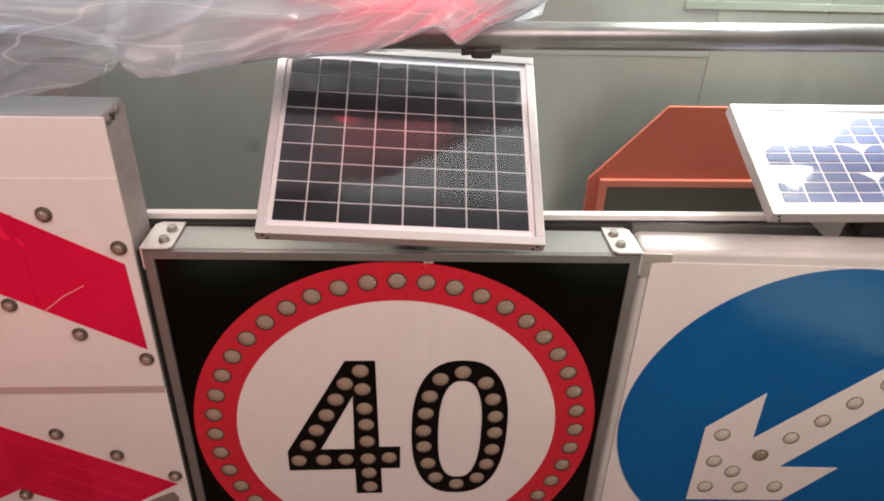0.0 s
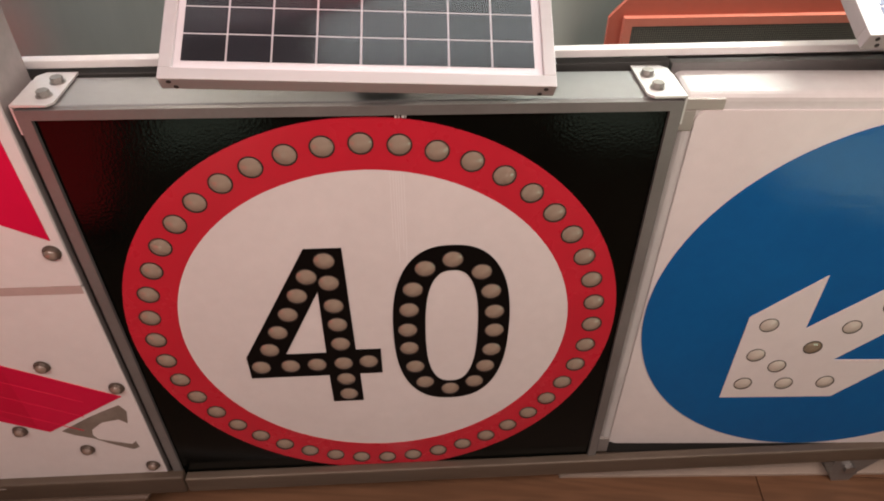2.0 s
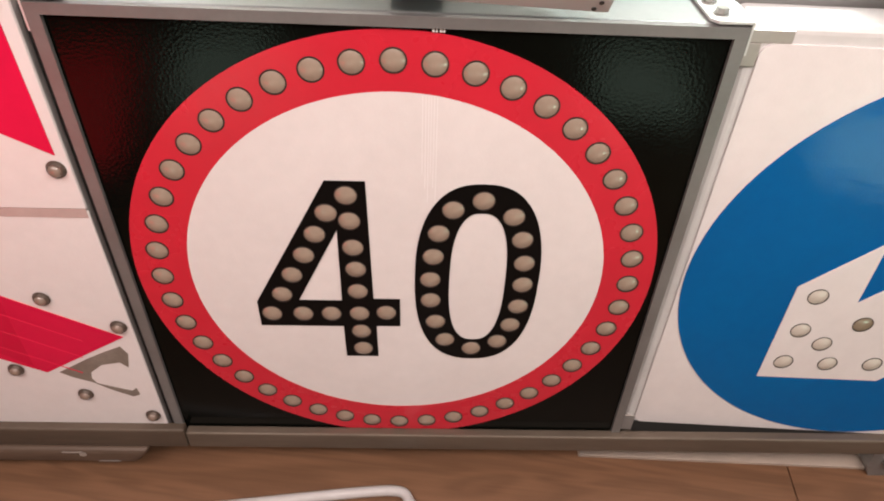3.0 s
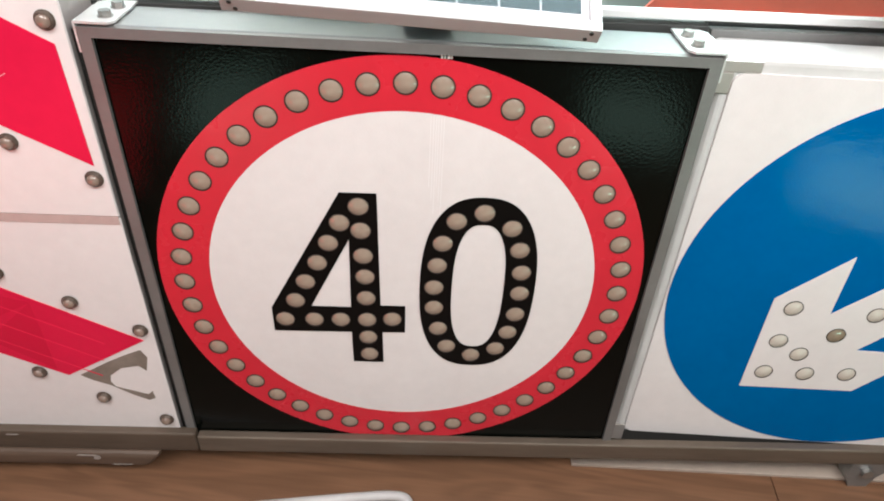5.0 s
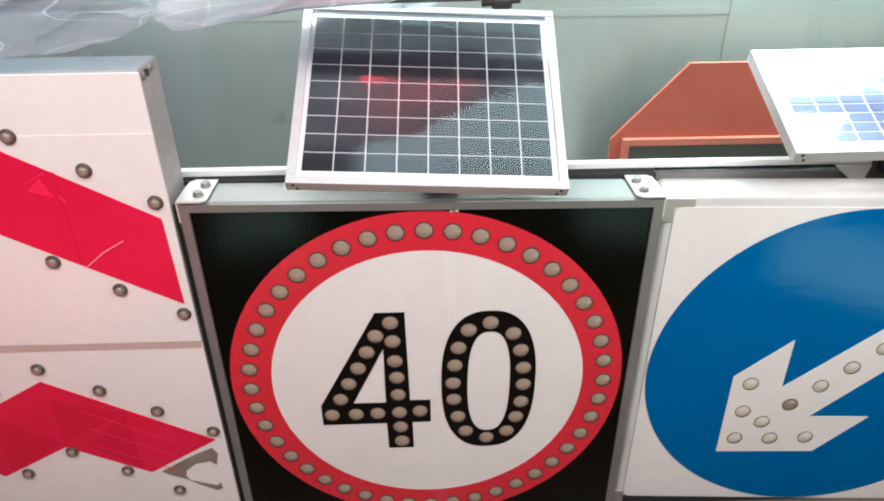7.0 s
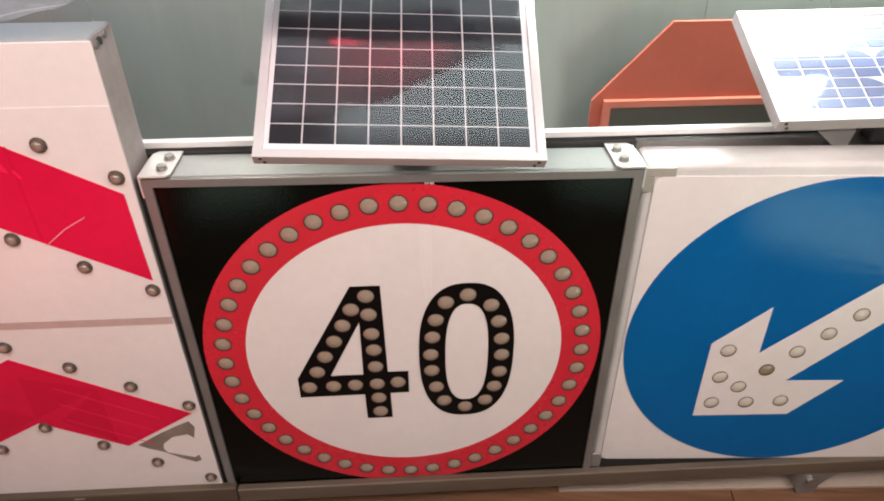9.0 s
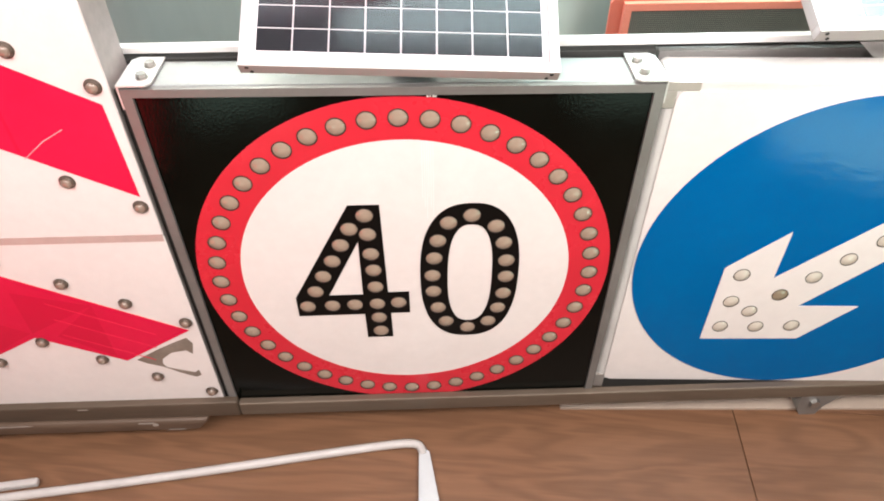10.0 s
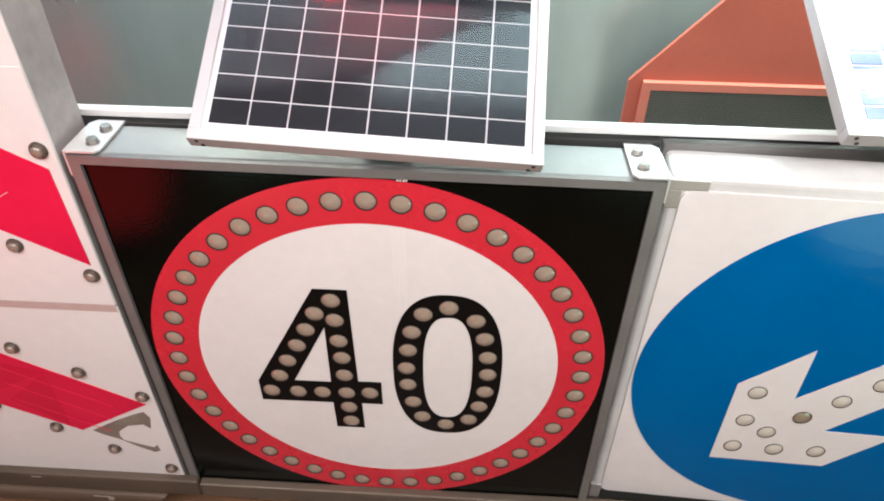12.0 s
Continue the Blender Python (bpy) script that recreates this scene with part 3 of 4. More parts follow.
# ---- the blue arrow sign ----
def arrow_sign():
    t = thing("arrow_sign", "white LED traffic sign, blue disc and slanting white arrow", "traffic sign", at=(0.6, 0.04, 0.062))
    off = Vector((-0.6, -0.04, -0.062))

    def put(name, bm, material, label="", parent=None, smooth=False):
        bmesh.ops.translate(bm, vec=off, verts=bm.verts)
        return part(name, bm, material, parent or t, label, smooth)

    put("case", box(0.3065, 0.9, 0.0145, 0.07, 0.064, 0.652, 0.009, 4), M_WHITEMETAL, "white coated metal case", smooth=False)
    put("face_sheet", flat(rounded(0.3205, 0.885, 0.0895, 0.6345, 0.012), [], 0.012, 0.0065), M_WHITE, "white reflective sheet with rounded corners")
    # corner caps where the case rims meet
    for x0, x1, z0, z1 in ((0.3055, 0.346, 0.6345, 0.6465), (0.3055, 0.320, 0.612, 0.6345), (0.3055, 0.3215, 0.068, 0.1)):
        put("corner_cap", box(x0, x1, 0.0125, 0.03, z0, z1, 0.001), M_CORNER, "grey corner cap")
    put("rim_seal", box(0.322, 0.895, 0.0130, 0.03, 0.0650, 0.0888, 0.0008), M_DARK, "dark seal under the sheet")
    cx, cz = 0.5935, 0.3625
    put("blue_disc", flat(circle(cx, cz, 0.271, 120), [], 0.0108, 0.001), M_BLUE, "blue reflective disc")
    arrow = [(0.5245, 0.423), (0.4515, 0.354), (0.455, 0.199), (0.606, 0.2015), (0.673, 0.276), (0.582, 0.276), (0.736, 0.438), (0.690, 0.486), (0.527, 0.334)]
    put("arrow", flat(arrow, [], 0.0096, 0.001), M_WHITE, "white reflective arrow")
    leds = [(0.4795, 0.3407), (0.4795, 0.2853), (0.5131, 0.264), (0.4785, 0.2288), (0.5332, 0.2292), (0.5875, 0.2322), (0.5837, 0.3373), (0.6197, 0.3732), (0.6557, 0.409), (0.692, 0.446)]
    led(t, M_LENSPALE, [(x - 0.6, z - 0.062) for x, z in leds], front=0.0096 - 0.04, rim=0.0119, rise=0.0024)
    led(t, M_LENSDIM, [(0.5475 - 0.6, 0.3002 - 0.062)], front=0.0096 - 0.04, rim=0.0119, rise=0.0024)
    t.location, t.rotation_euler = (0.6042, 0.0344, 0.0600), (0, 0, radians(-2.8))
    return t


arrow_sign()


# ---- the chevron board ----
def chevron_board():
    t = thing("chevron_board", "tall white chevron board with red chevrons and studs", "traffic sign", at=(-0.545, 0.03, 0.058))
    off = Vector((0.545, -0.03, -0.058))

    def put(name, bm, material, label="", parent=None, smooth=False):
        bmesh.ops.translate(bm, vec=off, verts=bm.verts)
        return part(name, bm, material, parent or t, label, smooth)

    cx = -0.545
    put("case", box(-0.78, -0.312, 0.003, 0.066, 0.06, 0.8255, 0.003), M_CASE, "grey metal case")
    put("front_sheet", box(-0.781, -0.3092, 0.0, 0.0028, 0.4515, 0.8232, 0.0008), M_WHITE, "upper white reflective sheet")
    put("front_sheet", box(-0.781, -0.309, 0.0, 0.0028, 0.06, 0.4485, 0.0008), M_WHITE, "lower white reflective sheet")
    # the side's light level is put into this cover's tone, with grime marks
    put("side_tone_cover", box(-0.3119, -0.3112, 0.004, 0.065, 0.06, 0.8240), M_SIDE, "grey side with grimy marks, toned for how the light falls")
    # dark strip paints the shade between this board and the speed sign
    put("gap_shade", box(-0.3111, -0.3045, 0.0135, 0.05, 0.0605, 0.652), M_DARK, "dark strip painting the shade in the gap between signs")
    put("seam_tape", box(-0.780, -0.3105, -0.0008, 0.0001, 0.4410, 0.4518), M_TAPE, "faded tape along the seam")
    # this thin sheet's top edge draws a line that is only a reflection
    put("reflection_line_sheet", box(-0.779, -0.3096, -0.0009, 0.0, 0.4525, 0.753, 0.0003), M_WHITE, "thin white sheet, its top edge drawing a reflected line")

    def mirrored(points):
        pts = rr(points)
        return pts + [(2 * cx - x, z) for x, z in reversed(pts) if abs(x - cx) > 0.002]

    upper = [(-2.129, 1.590), (-1.259, 1.104), (-1.248, 0.606), (-2.129, 1.082)]
    lower = [(-2.142, 0.106), (-1.262, -0.372), (-1.690, -0.628), (-2.146, -0.398)]
    for name, pts, front in (("upper_chevron", upper, -0.0019), ("lower_chevron", lower, -0.001)):
        a = rr(pts)
        loop = [a[0], a[1], a[2], a[3], (2 * cx - a[2][0], a[2][1]), (2 * cx - a[1][0], a[1][1])]
        put(name, flat(loop, [], front, 0.0009), M_PINKRED, "glossy red chevron of reflective film")
    for off2 in (0.14, 0.27, 0.40):
        a0, a1 = (-1.98, 0.006 - off2 + 0.02), (-1.42 - 0.25 * off2, -0.297 - off2 + 0.02 + 0.135 * off2)
        put("film_line", flat(rr([a0, a1, (a1[0], a1[1] - 0.006), (a0[0], a0[1] - 0.006)]), [], -0.0013, 0.0003), M_PALERED)
    # darker facets and a faint upright fold where pieces of film overlap
    for facet in ([(-0.5465, 0.353), (-0.5485, 0.268), (-0.444, 0.324)], [(-0.4445, 0.324), (-0.4445, 0.210), (-0.515, 0.2605)], [(-0.6435, 0.324), (-0.5510, 0.268), (-0.6435, 0.2105)]):
        put("film_facet", flat(facet, [], -0.00115, 0.0002), M_DEEPRED)
    put("film_fold", flat([(-0.4372, 0.7085), (-0.4350, 0.7075), (-0.4345, 0.5820), (-0.4385, 0.5845)], [], -0.0021, 0.0003), M_DEEPRED)
    # cut in the red film
    put("film_cut", flat(rr([(-1.696, 0.836), (-1.691, 0.836), (-1.576, 0.927), (-1.470, 0.987), (-1.472, 0.989), (-1.579, 0.930)]), [], -0.0026, 0.0006), M_CUT, "cut in the red film")
    for scuff in ([(-1.849, 1.264), (-1.773, 1.329), (-1.731, 1.23)], [(-1.852, 1.298), (-1.845, 1.306), (-1.738, 1.366), (-1.745, 1.352)], [(-1.716, 1.24), (-1.705, 1.245), (-1.68, 1.205), (-1.695, 1.2)]):
        put("film_scuff", flat(rr(scuff), [], -0.0022, 0.0003), M_SCUFF, "pale rubbed spot")
    # bare glue where the film's end has peeled off
    peel = rr([(-1.295, -0.438), (-1.270, -0.490), (-1.292, -0.584), (-1.325, -0.549), (-1.416, -0.568), (-1.482, -0.625), (-1.492, -0.670), (-1.477, -0.707), (-1.395, -0.736), (-1.320, -0.762), (-1.295, -0.738), (-1.289, -0.789), (-1.324, -0.805), (-1.408, -0.760), (-1.500, -0.696), (-1.580, -0.662), (-1.633, -0.627), (-1.472, -0.527), (-1.369, -0.472)])
    put("glue_patch", flat(peel, [], -0.0007, 0.0007), M_GLUE, "brown adhesive left by peeled film")
    studs = [(-1.85, 1.533), (-1.559, 1.362), (-1.269, 1.191), (-1.263, 0.544), (-1.555, 0.702), (-1.842, 0.876), (-1.835, 0.034), (-1.549, -0.131), (-1.262, -0.301), (-1.831, -0.607), (-1.554, -0.786), (-1.262, -0.953)]
    middle = [(-2.129, 1.682), (-2.129, 1.032), (-2.126, 0.196), (-2.118, -0.435)]
    places = rr(studs + middle)
    places += [(2 * cx - x, z) for x, z in rr(studs)]
    first = first_lens = first_w = None
    for x, z in places:
        m = pose(x - cx, -0.001 - 0.03, z - 0.058)
        if first is None:
            first = part("stud", lathe([(0.0096, 0.0), (0.0096, 0.0008), (0.0089, 0.0012), (0.0084, 0.0012)], 20), M_COLLAR, t, "round stud with an amber-grey lens")
            first.matrix_basis = m
            first_w = part("stud_collar", lathe([(0.0085, 0.001), (0.0080, 0.0038), (0.0070, 0.0045), (0.0066, 0.0034)], 18), M_COLLAR, first, smooth=True)
            first_lens = part("stud_lens", lathe([(0.0067, 0.003), (0.0064, 0.0050), (0.0051, 0.0066), (0.0028, 0.0074), (0.0, 0.0077)], 18), M_STUDLENS, first, smooth=True)
        else:
            s = share("stud", first, t, m)
            share("stud_collar", first_w, s, Matrix.Identity(4))
            share("stud_lens", first_lens, s, Matrix.Identity(4))
    for y, z in ((0.014, 0.8150), (0.024, 0.8165), (0.040, 0.8185)):
        put("side_screw", rod((-0.312, y, z), (-0.3085, y, z), 0.0044, 14), M_DARK if y == 0.024 else M_BOLT)
    return t


chevron_board()


# ---- solar panels ----
def solar_panel(origin, u, v, w, l, cell_mat, cols, rows, margin, gap, group, label, chunk=None, rim=0.011, high=0.017, glass=M_GLASS):
    u, v = Vector(u).normalized(), Vector(v).normalized()
    n = u.cross(v).normalized()
    v = n.cross(u)
    t = thing("solar_panel", label, "solar panel", group)
    m = Matrix((u, v, n)).transposed().to_4x4()
    m.translation = origin
    t.matrix_world = m
    part("frame_bar", box(0, w, 0, rim, -high, 0, 0.0009), M_SILVER, t, "pale aluminium frame bar")
    part("frame_bar", box(0, w, l - rim, l, -high, 0, 0.0009), M_SILVER, t)
    part("frame_bar", box(0, rim, rim, l - rim, -high, -0.0003, 0.0009), M_SILVER, t)
    part("frame_bar", box(w - rim, w, rim, l - rim, -high, -0.0003, 0.0009), M_SILVER, t)
    part("backsheet", box(rim, w - rim, rim, l - rim, -0.0105, -0.0042), M_BACKSHEET, t, "white backsheet")
    for x in (0.009, w - 0.009):
        for z in (-0.0045, -0.0125):
            dx = 0.004 if z < -0.01 and x < 0.1 else (-0.004 if z < -0.01 else 0)
            part("frame_screw", rod((x + dx, -0.0008, z), (x + dx, 0.001, z), 0.0021, 10), M_DARK, t)
    x0, x1, y0, y1 = margin
    cw, ch = (x1 - x0) / cols, (y1 - y0) / rows
    made = {}
    for r in range(rows):
        for c in range(cols):
            kind = "plain"
            if chunk:
                if r % chunk[1] == chunk[1] - 1 and c % chunk[0] == 0:
                    kind = "left"
                elif r % chunk[1] == chunk[1] - 1 and c % chunk[0] == chunk[0] - 1:
                    kind = "right"
            a, b = cw / 2 - gap / 2, ch / 2 - gap / 2 * (0.8 if chunk else 1)
            at = pose(x0 + cw * (c + 0.5), y0 + ch * (r + 0.5), -0.0041)
            if kind in made:
                share("solar_cell", made[kind], t, at)
                continue
            pts = [(-a, -b), (a, -b), (a, b), (-a, b)]
            if kind == "left":
                pts = [(-a, -b), (a, -b), (a, b), (-a + 0.019, b), (-a + 0.011, b - 0.0035), (-a + 0.004, b - 0.009)]
            if kind == "right":
                pts = [(-a, -b), (a, -b), (a - 0.004, b - 0.009), (a - 0.011, b - 0.0035), (a - 0.019, b), (-a, b)]
            bm = bmesh.new()
            bm.faces.new([bm.verts.new((x, y, 0.0009)) for x, y in pts])
            ext = bmesh.ops.extrude_face_region(bm, geom=bm.faces[:])
            bmesh.ops.translate(bm, vec=(0, 0, -0.0009), verts=[q for q in ext["geom"] if isinstance(q, bmesh.types.BMVert)])
            made[kind] = part("solar_cell", bm, cell_mat, t)
            made[kind].matrix_basis = at
    bm = bmesh.new()
    bm.faces.new([bm.verts.new((x, y, -0.0018)) for x, y in ((rim, rim), (w - rim, rim), (w - rim, l - rim), (rim, l - rim))])
    pane = part("glass_pane", bm, glass, t, "clear cover glass")
    if pane.data.polygons[0].normal.z < 0:
        pane.data.flip_normals()
    pane.visible_shadow = False
    return t


p1 = solar_panel((-0.1612, -0.0216, 0.6974), (0.9989, 0.0005, -0.0470), (0.0263, 0.8296, 0.5577), 0.3365, 0.2830, M_CELL, 8, 9, (0.0163, 0.3193, 0.0188, 0.2622), 0.0018, "solar panels on the signs", "small dark solar panel in a pale aluminium frame, tilted")
p2 = solar_panel((0.4532, 0.0035, 0.7112), (1.0, 0.0043, 0.002), (-0.0047, 0.9085, 0.418), 0.31, 0.191, M_CELLBLUE, 8, 9, (0.0218, 0.2882, 0.0205, 0.1703), 0.0034, "solar panels on the signs", "small blue solar panel with a white backsheet, tilted", chunk=(4, 3), glass=M_CLEARGLASS)

# stubs that carry the panels
for parent, x, y, half, z0, z1 in ((p1, 0.02, 0.0545, 0.009, 0.658, 0.722), (p2, 0.640, 0.078, 0.018, 0.6505, 0.722)):
    bm = box(x - 0.024, x + 0.024, y - half, y + half, z0, z1, 0.004)
    bmesh.ops.transform(bm, matrix=parent.matrix_world.inverted(), verts=bm.verts)
    part("mounting_stub", bm, M_DARK, parent, "dark mounting stub")


# ---- the rack ----
def rack():
    t = thing("sign_rack", "low metal sign rack with scuffed grey rails and a top pipe", "rack", at=(0.05, 0.05, 0))
    off = Vector((-0.05, -0.05, 0))

    def put(name, bm, material, label="", parent=None, smooth=False):
        bmesh.ops.translate(bm, vec=off, verts=bm.verts)
        return part(name, bm, material, parent or t, label, smooth)

    put("front_rail", box(-0.285, 1.2, -0.010, 0.004, 0.058, 0.0885, 0.0025), M_RAIL, "scuffed grey front rail")
    wide = put("front_rail", box(-1.15, -0.2855, -0.012, 0.003, 0.060, 0.0965, 0.003), M_LOWRAIL, "wider scuffed front rail")
    low = box(-1.15, -0.335, -0.019, 0.0, 0.029, 0.0595, 0.010, 4)
    for v in low.verts:
        if v.co.x > -0.36:
            v.co.x -= 0.8 * (0.0595 - v.co.z)
    put("lower_rail", low, M_BROWNRAIL, "worn lower rail with a chipped edge")
    for x, z, w, h in ((-0.455, 0.0545, 0.030, 0.0028), (-0.432, 0.047, 0.010, 0.008), (-0.70, 0.056, 0.075, 0.003), (-0.545, 0.088, 0.018, 0.0025), (-0.41, 0.036, 0.03, 0.0016)):
        y = -0.0196 if z < 0.06 else -0.0125
        chip = [(x + w * a, z + h * b) for a, b in ((0, 0.2), (0.3, 0.0), (0.8, 0.1), (1.0, 0.5), (0.85, 1.0), (0.4, 0.8), (0.1, 0.9))]
        put("paint_chip", flat(chip, [], y, 0.0007), M_CORNER, parent=wide)
    put("shelf_plate", box(-1.15, 1.2, 0.0045, 0.10, 0.052, 0.0565), M_RAIL, "steel plate that carries the signs")
    top = put("top_rail", box(-1.15, 0.5985, 0.0715, 0.084, 0.6655, 0.6735, 0.001), M_WHITEPAINT, "white top rail")
    # dark strips paint the shade in the gap under the top rail
    put("rail_shade_back", box(0.31, 1.2, 0.0845, 0.0875, 0.60, 0.6645, 0.0005), M_LIP, "dark backing for the shade below the rail", parent=top)
    put("rail_shade_strip", box(0.31, 0.56, 0.0715, 0.084, 0.60, 0.6575, 0.0008), M_LIP, "dark strip for the shaded gap below the rail", parent=top)
    put("rail_shade_strip", box(-1.15, 0.305, 0.0668, 0.0875, 0.60, 0.6618, 0.0008), M_DARK, "dark strip for the shaded gap below the rail", parent=top)
    put("end_gusset", flat([(0.548, 0.6650), (0.5985, 0.6650), (0.5935, 0.642), (0.576, 0.642)], [], 0.070, 0.003), M_WHITEPAINT, "tapered white end plate", parent=top)
    put("pipe", rod((-1.2, 0.14, 0.8705), (1.4, 0.14, 0.8985), 0.0168, 28), M_STEEL, "galvanised round pipe", smooth=True)
    for x in (-1.1, 1.15):
        put("post", box(x - 0.015, x + 0.015, 0.125, 0.155, 0.0, 0.862, 0.002), M_STEEL, "steel post")
        put("cross_bar", box(x - 0.015, x + 0.015, -0.012, 0.1245, 0.028, 0.05, 0.002), M_STEEL)
    for x in (-0.95, 0.70):
        bm = bmesh.new()
        pr = [(-0.034, 0.0575), (0.040, 0.0575), (0.014, 0.022), (0.008, 0.0), (-0.02, 0.0), (-0.03, 0.02)]
        front = [bm.verts.new((x + a, -0.006, b)) for a, b in pr]
        bm.faces.new(front)
        ext = bmesh.ops.extrude_face_region(bm, geom=bm.faces[:])
        bmesh.ops.translate(bm, vec=(0, 0.026, 0), verts=[q for q in ext["geom"] if isinstance(q, bmesh.types.BMVert)])
        foot = put("foot", bm, M_STEEL, "galvanised foot bracket")
        put("foot_bolt", rod((x - 0.006, -0.012, 0.036), (x - 0.006, -0.006, 0.036), 0.009, 6), M_BOLT, parent=foot)
    clamp = put("pipe_clamp", box(0.090, 0.116, 0.124, 0.149, 0.859, 0.873, 0.004), M_DARK, "dark clip under the pipe")
    put("clamp_tongue", rod((0.078, 0.129, 0.866), (0.126, 0.129, 0.870), 0.004, 10), M_DARK, parent=clamp)
    return t


rack()

# ---- unseen glowing things, added for reflections and the red glow ----
M_SHEETGLOW = glow("glow_sheet_face", (0.62, 1.0, 0.75), 5.0)
M_DIMGLOW = glow("dim_sheet_face", (0.72, 1.0, 0.80), 1.4)
M_REDDIM = glow("dim_red_face", (1.0, 0.03, 0.04), 2.0)
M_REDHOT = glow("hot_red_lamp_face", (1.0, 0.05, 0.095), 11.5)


def glow_sheet():
    """Unseen glowing sheet face up across the aisle, added for the blue disc's reflection."""
    t = thing("reflection_glow_sheet", "unseen glowing white sheet on the floor, added for a reflection", "display panel", at=(1.1, -0.9, 0))
    t.rotation_euler = (0, 0, radians(28))
    part("sheet_frame", box(-0.2, 0.2, -0.22, 0.22, 0.0, 0.02, 0.003), M_DARK, t)
    part("lit_face", box(-0.185, 0.185, -0.205, 0.205, 0.0205, 0.024), M_SHEETGLOW, t, "lit white face")
    return t


glow_sheet()


def dim_sheet(x, turn):
    """Dim unseen sheet, face up across the aisle, added for pale black-face reflections."""
    t = thing("dim_reflection_sheet", "unseen dim green sheet on the floor, added for reflections", "display panel", "panels on the floor", at=(x, -1.24, 0))
    t.rotation_euler = (0, 0, radians(turn))
    part("sheet_frame", box(-0.14, 0.14, -0.24, 0.24, 0.0, 0.02, 0.003), M_DARK, t)
    part("lit_face", box(-0.13, 0.13, -0.23, 0.23, 0.0205, 0.024), M_DIMGLOW, t, "pale green face, dimly lit")


dim_sheet(-0.54, -14)
dim_sheet(0.64, 12)


def red_sheet():
    """Unseen dim red sheet, face up across the aisle, that reddens the black face."""
    t = thing("red_reflection_sheet", "unseen dim red sheet on the floor, added for a red reflection", "display panel", at=(-0.975, -0.85, 0))
    t.rotation_euler = (0, 0, radians(-17))
    part("sheet_frame", box(-0.31, 0.31, -0.335, 0.335, 0.0, 0.08, 0.006), M_DARK, t)
    part("lit_face", box(-0.295, 0.295, -0.32, 0.32, 0.0805, 0.086), M_REDDIM, t, "red face, dimly lit")
    return t


red_sheet()


def glow_bar():
    """An unseen red light bar laid across the pipe inside the bunched polythene, its lens turned to the front, placed
    for the red glow.
    """
    t = thing("red_glow_bar", "unseen red light bar on the pipe, placed for the polythene's red glow", "lamp", at=(-0.03, 0.133, 0.9035))
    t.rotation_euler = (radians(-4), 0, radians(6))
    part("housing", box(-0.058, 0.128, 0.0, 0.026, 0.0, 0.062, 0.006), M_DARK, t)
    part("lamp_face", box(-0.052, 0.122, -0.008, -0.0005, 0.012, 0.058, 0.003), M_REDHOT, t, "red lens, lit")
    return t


glow_bar()

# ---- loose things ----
# pale board stands in for the bright band of floor behind the rail
board = part("lit_band_board", box(-0.40, 0.6, 0.0, 0.36, 0.0, 0.006, 0.001), M_BOARD)
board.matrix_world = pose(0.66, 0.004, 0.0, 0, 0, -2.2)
tagged(board, "pale flat board standing for lit floor under the rack", "board")


def octagon_sign():
    t = thing("octagonal_light_box", "orange plastic octagonal box with a dark mesh screen", "warning light box", at=(0.70, 0.415, 0.0))
    off = Vector((-0.70, -0.415, 0))

    def put(name, bm, material, label="", parent=None):
        bmesh.ops.translate(bm, vec=off, verts=bm.verts)
        return part(name, bm, material, parent or t, label)

    x0, x1, z1, cx, cz = 0.3375, 1.0625, 0.714, 0.1215, 0.135
    body = flat([(x0 + cx, 0.0), (x1 - cx, 0.0), (x1, cz), (x1, z1 - cz), (x1 - cx, z1), (x0 + cx, z1), (x0, z1 - cz), (x0, cz)], [], 0.395, 0.007)
    put("body", body, M_ORANGE, "orange moulded plastic body")
    a = [(0.3575, 0.14), (1.042, 0.14), (1.042, 0.5815), (0.3575, 0.5815)]
    b = [(0.3695, 0.153), (1.030, 0.153), (1.030, 0.5695), (0.3695, 0.5695)]
    put("screen_trim", flat(a, [b], 0.384, 0.0108), M_ORANGEPALE, "pale orange raised trim")
    put("screen", box(0.3695, 1.030, 0.390, 0.3948, 0.153, 0.5695), M_MESH, "dark diamond mesh screen")
    k = 0.012
    rear = [(x0 + cx + k, 0.0), (x1 - cx - k, 0.0), (x1 - k, cz), (x1 - k, z1 - cz), (x1 - cx - k, z1 - k), (x0 + cx + k, z1 - k), (x0 + k, z1 - cz), (x0 + k, cz)]
    put("rear_plate", flat(rear, [], 0.4022, 0.022), M_DARK, "dark plate behind the orange front")
    return t


octagon_sign()


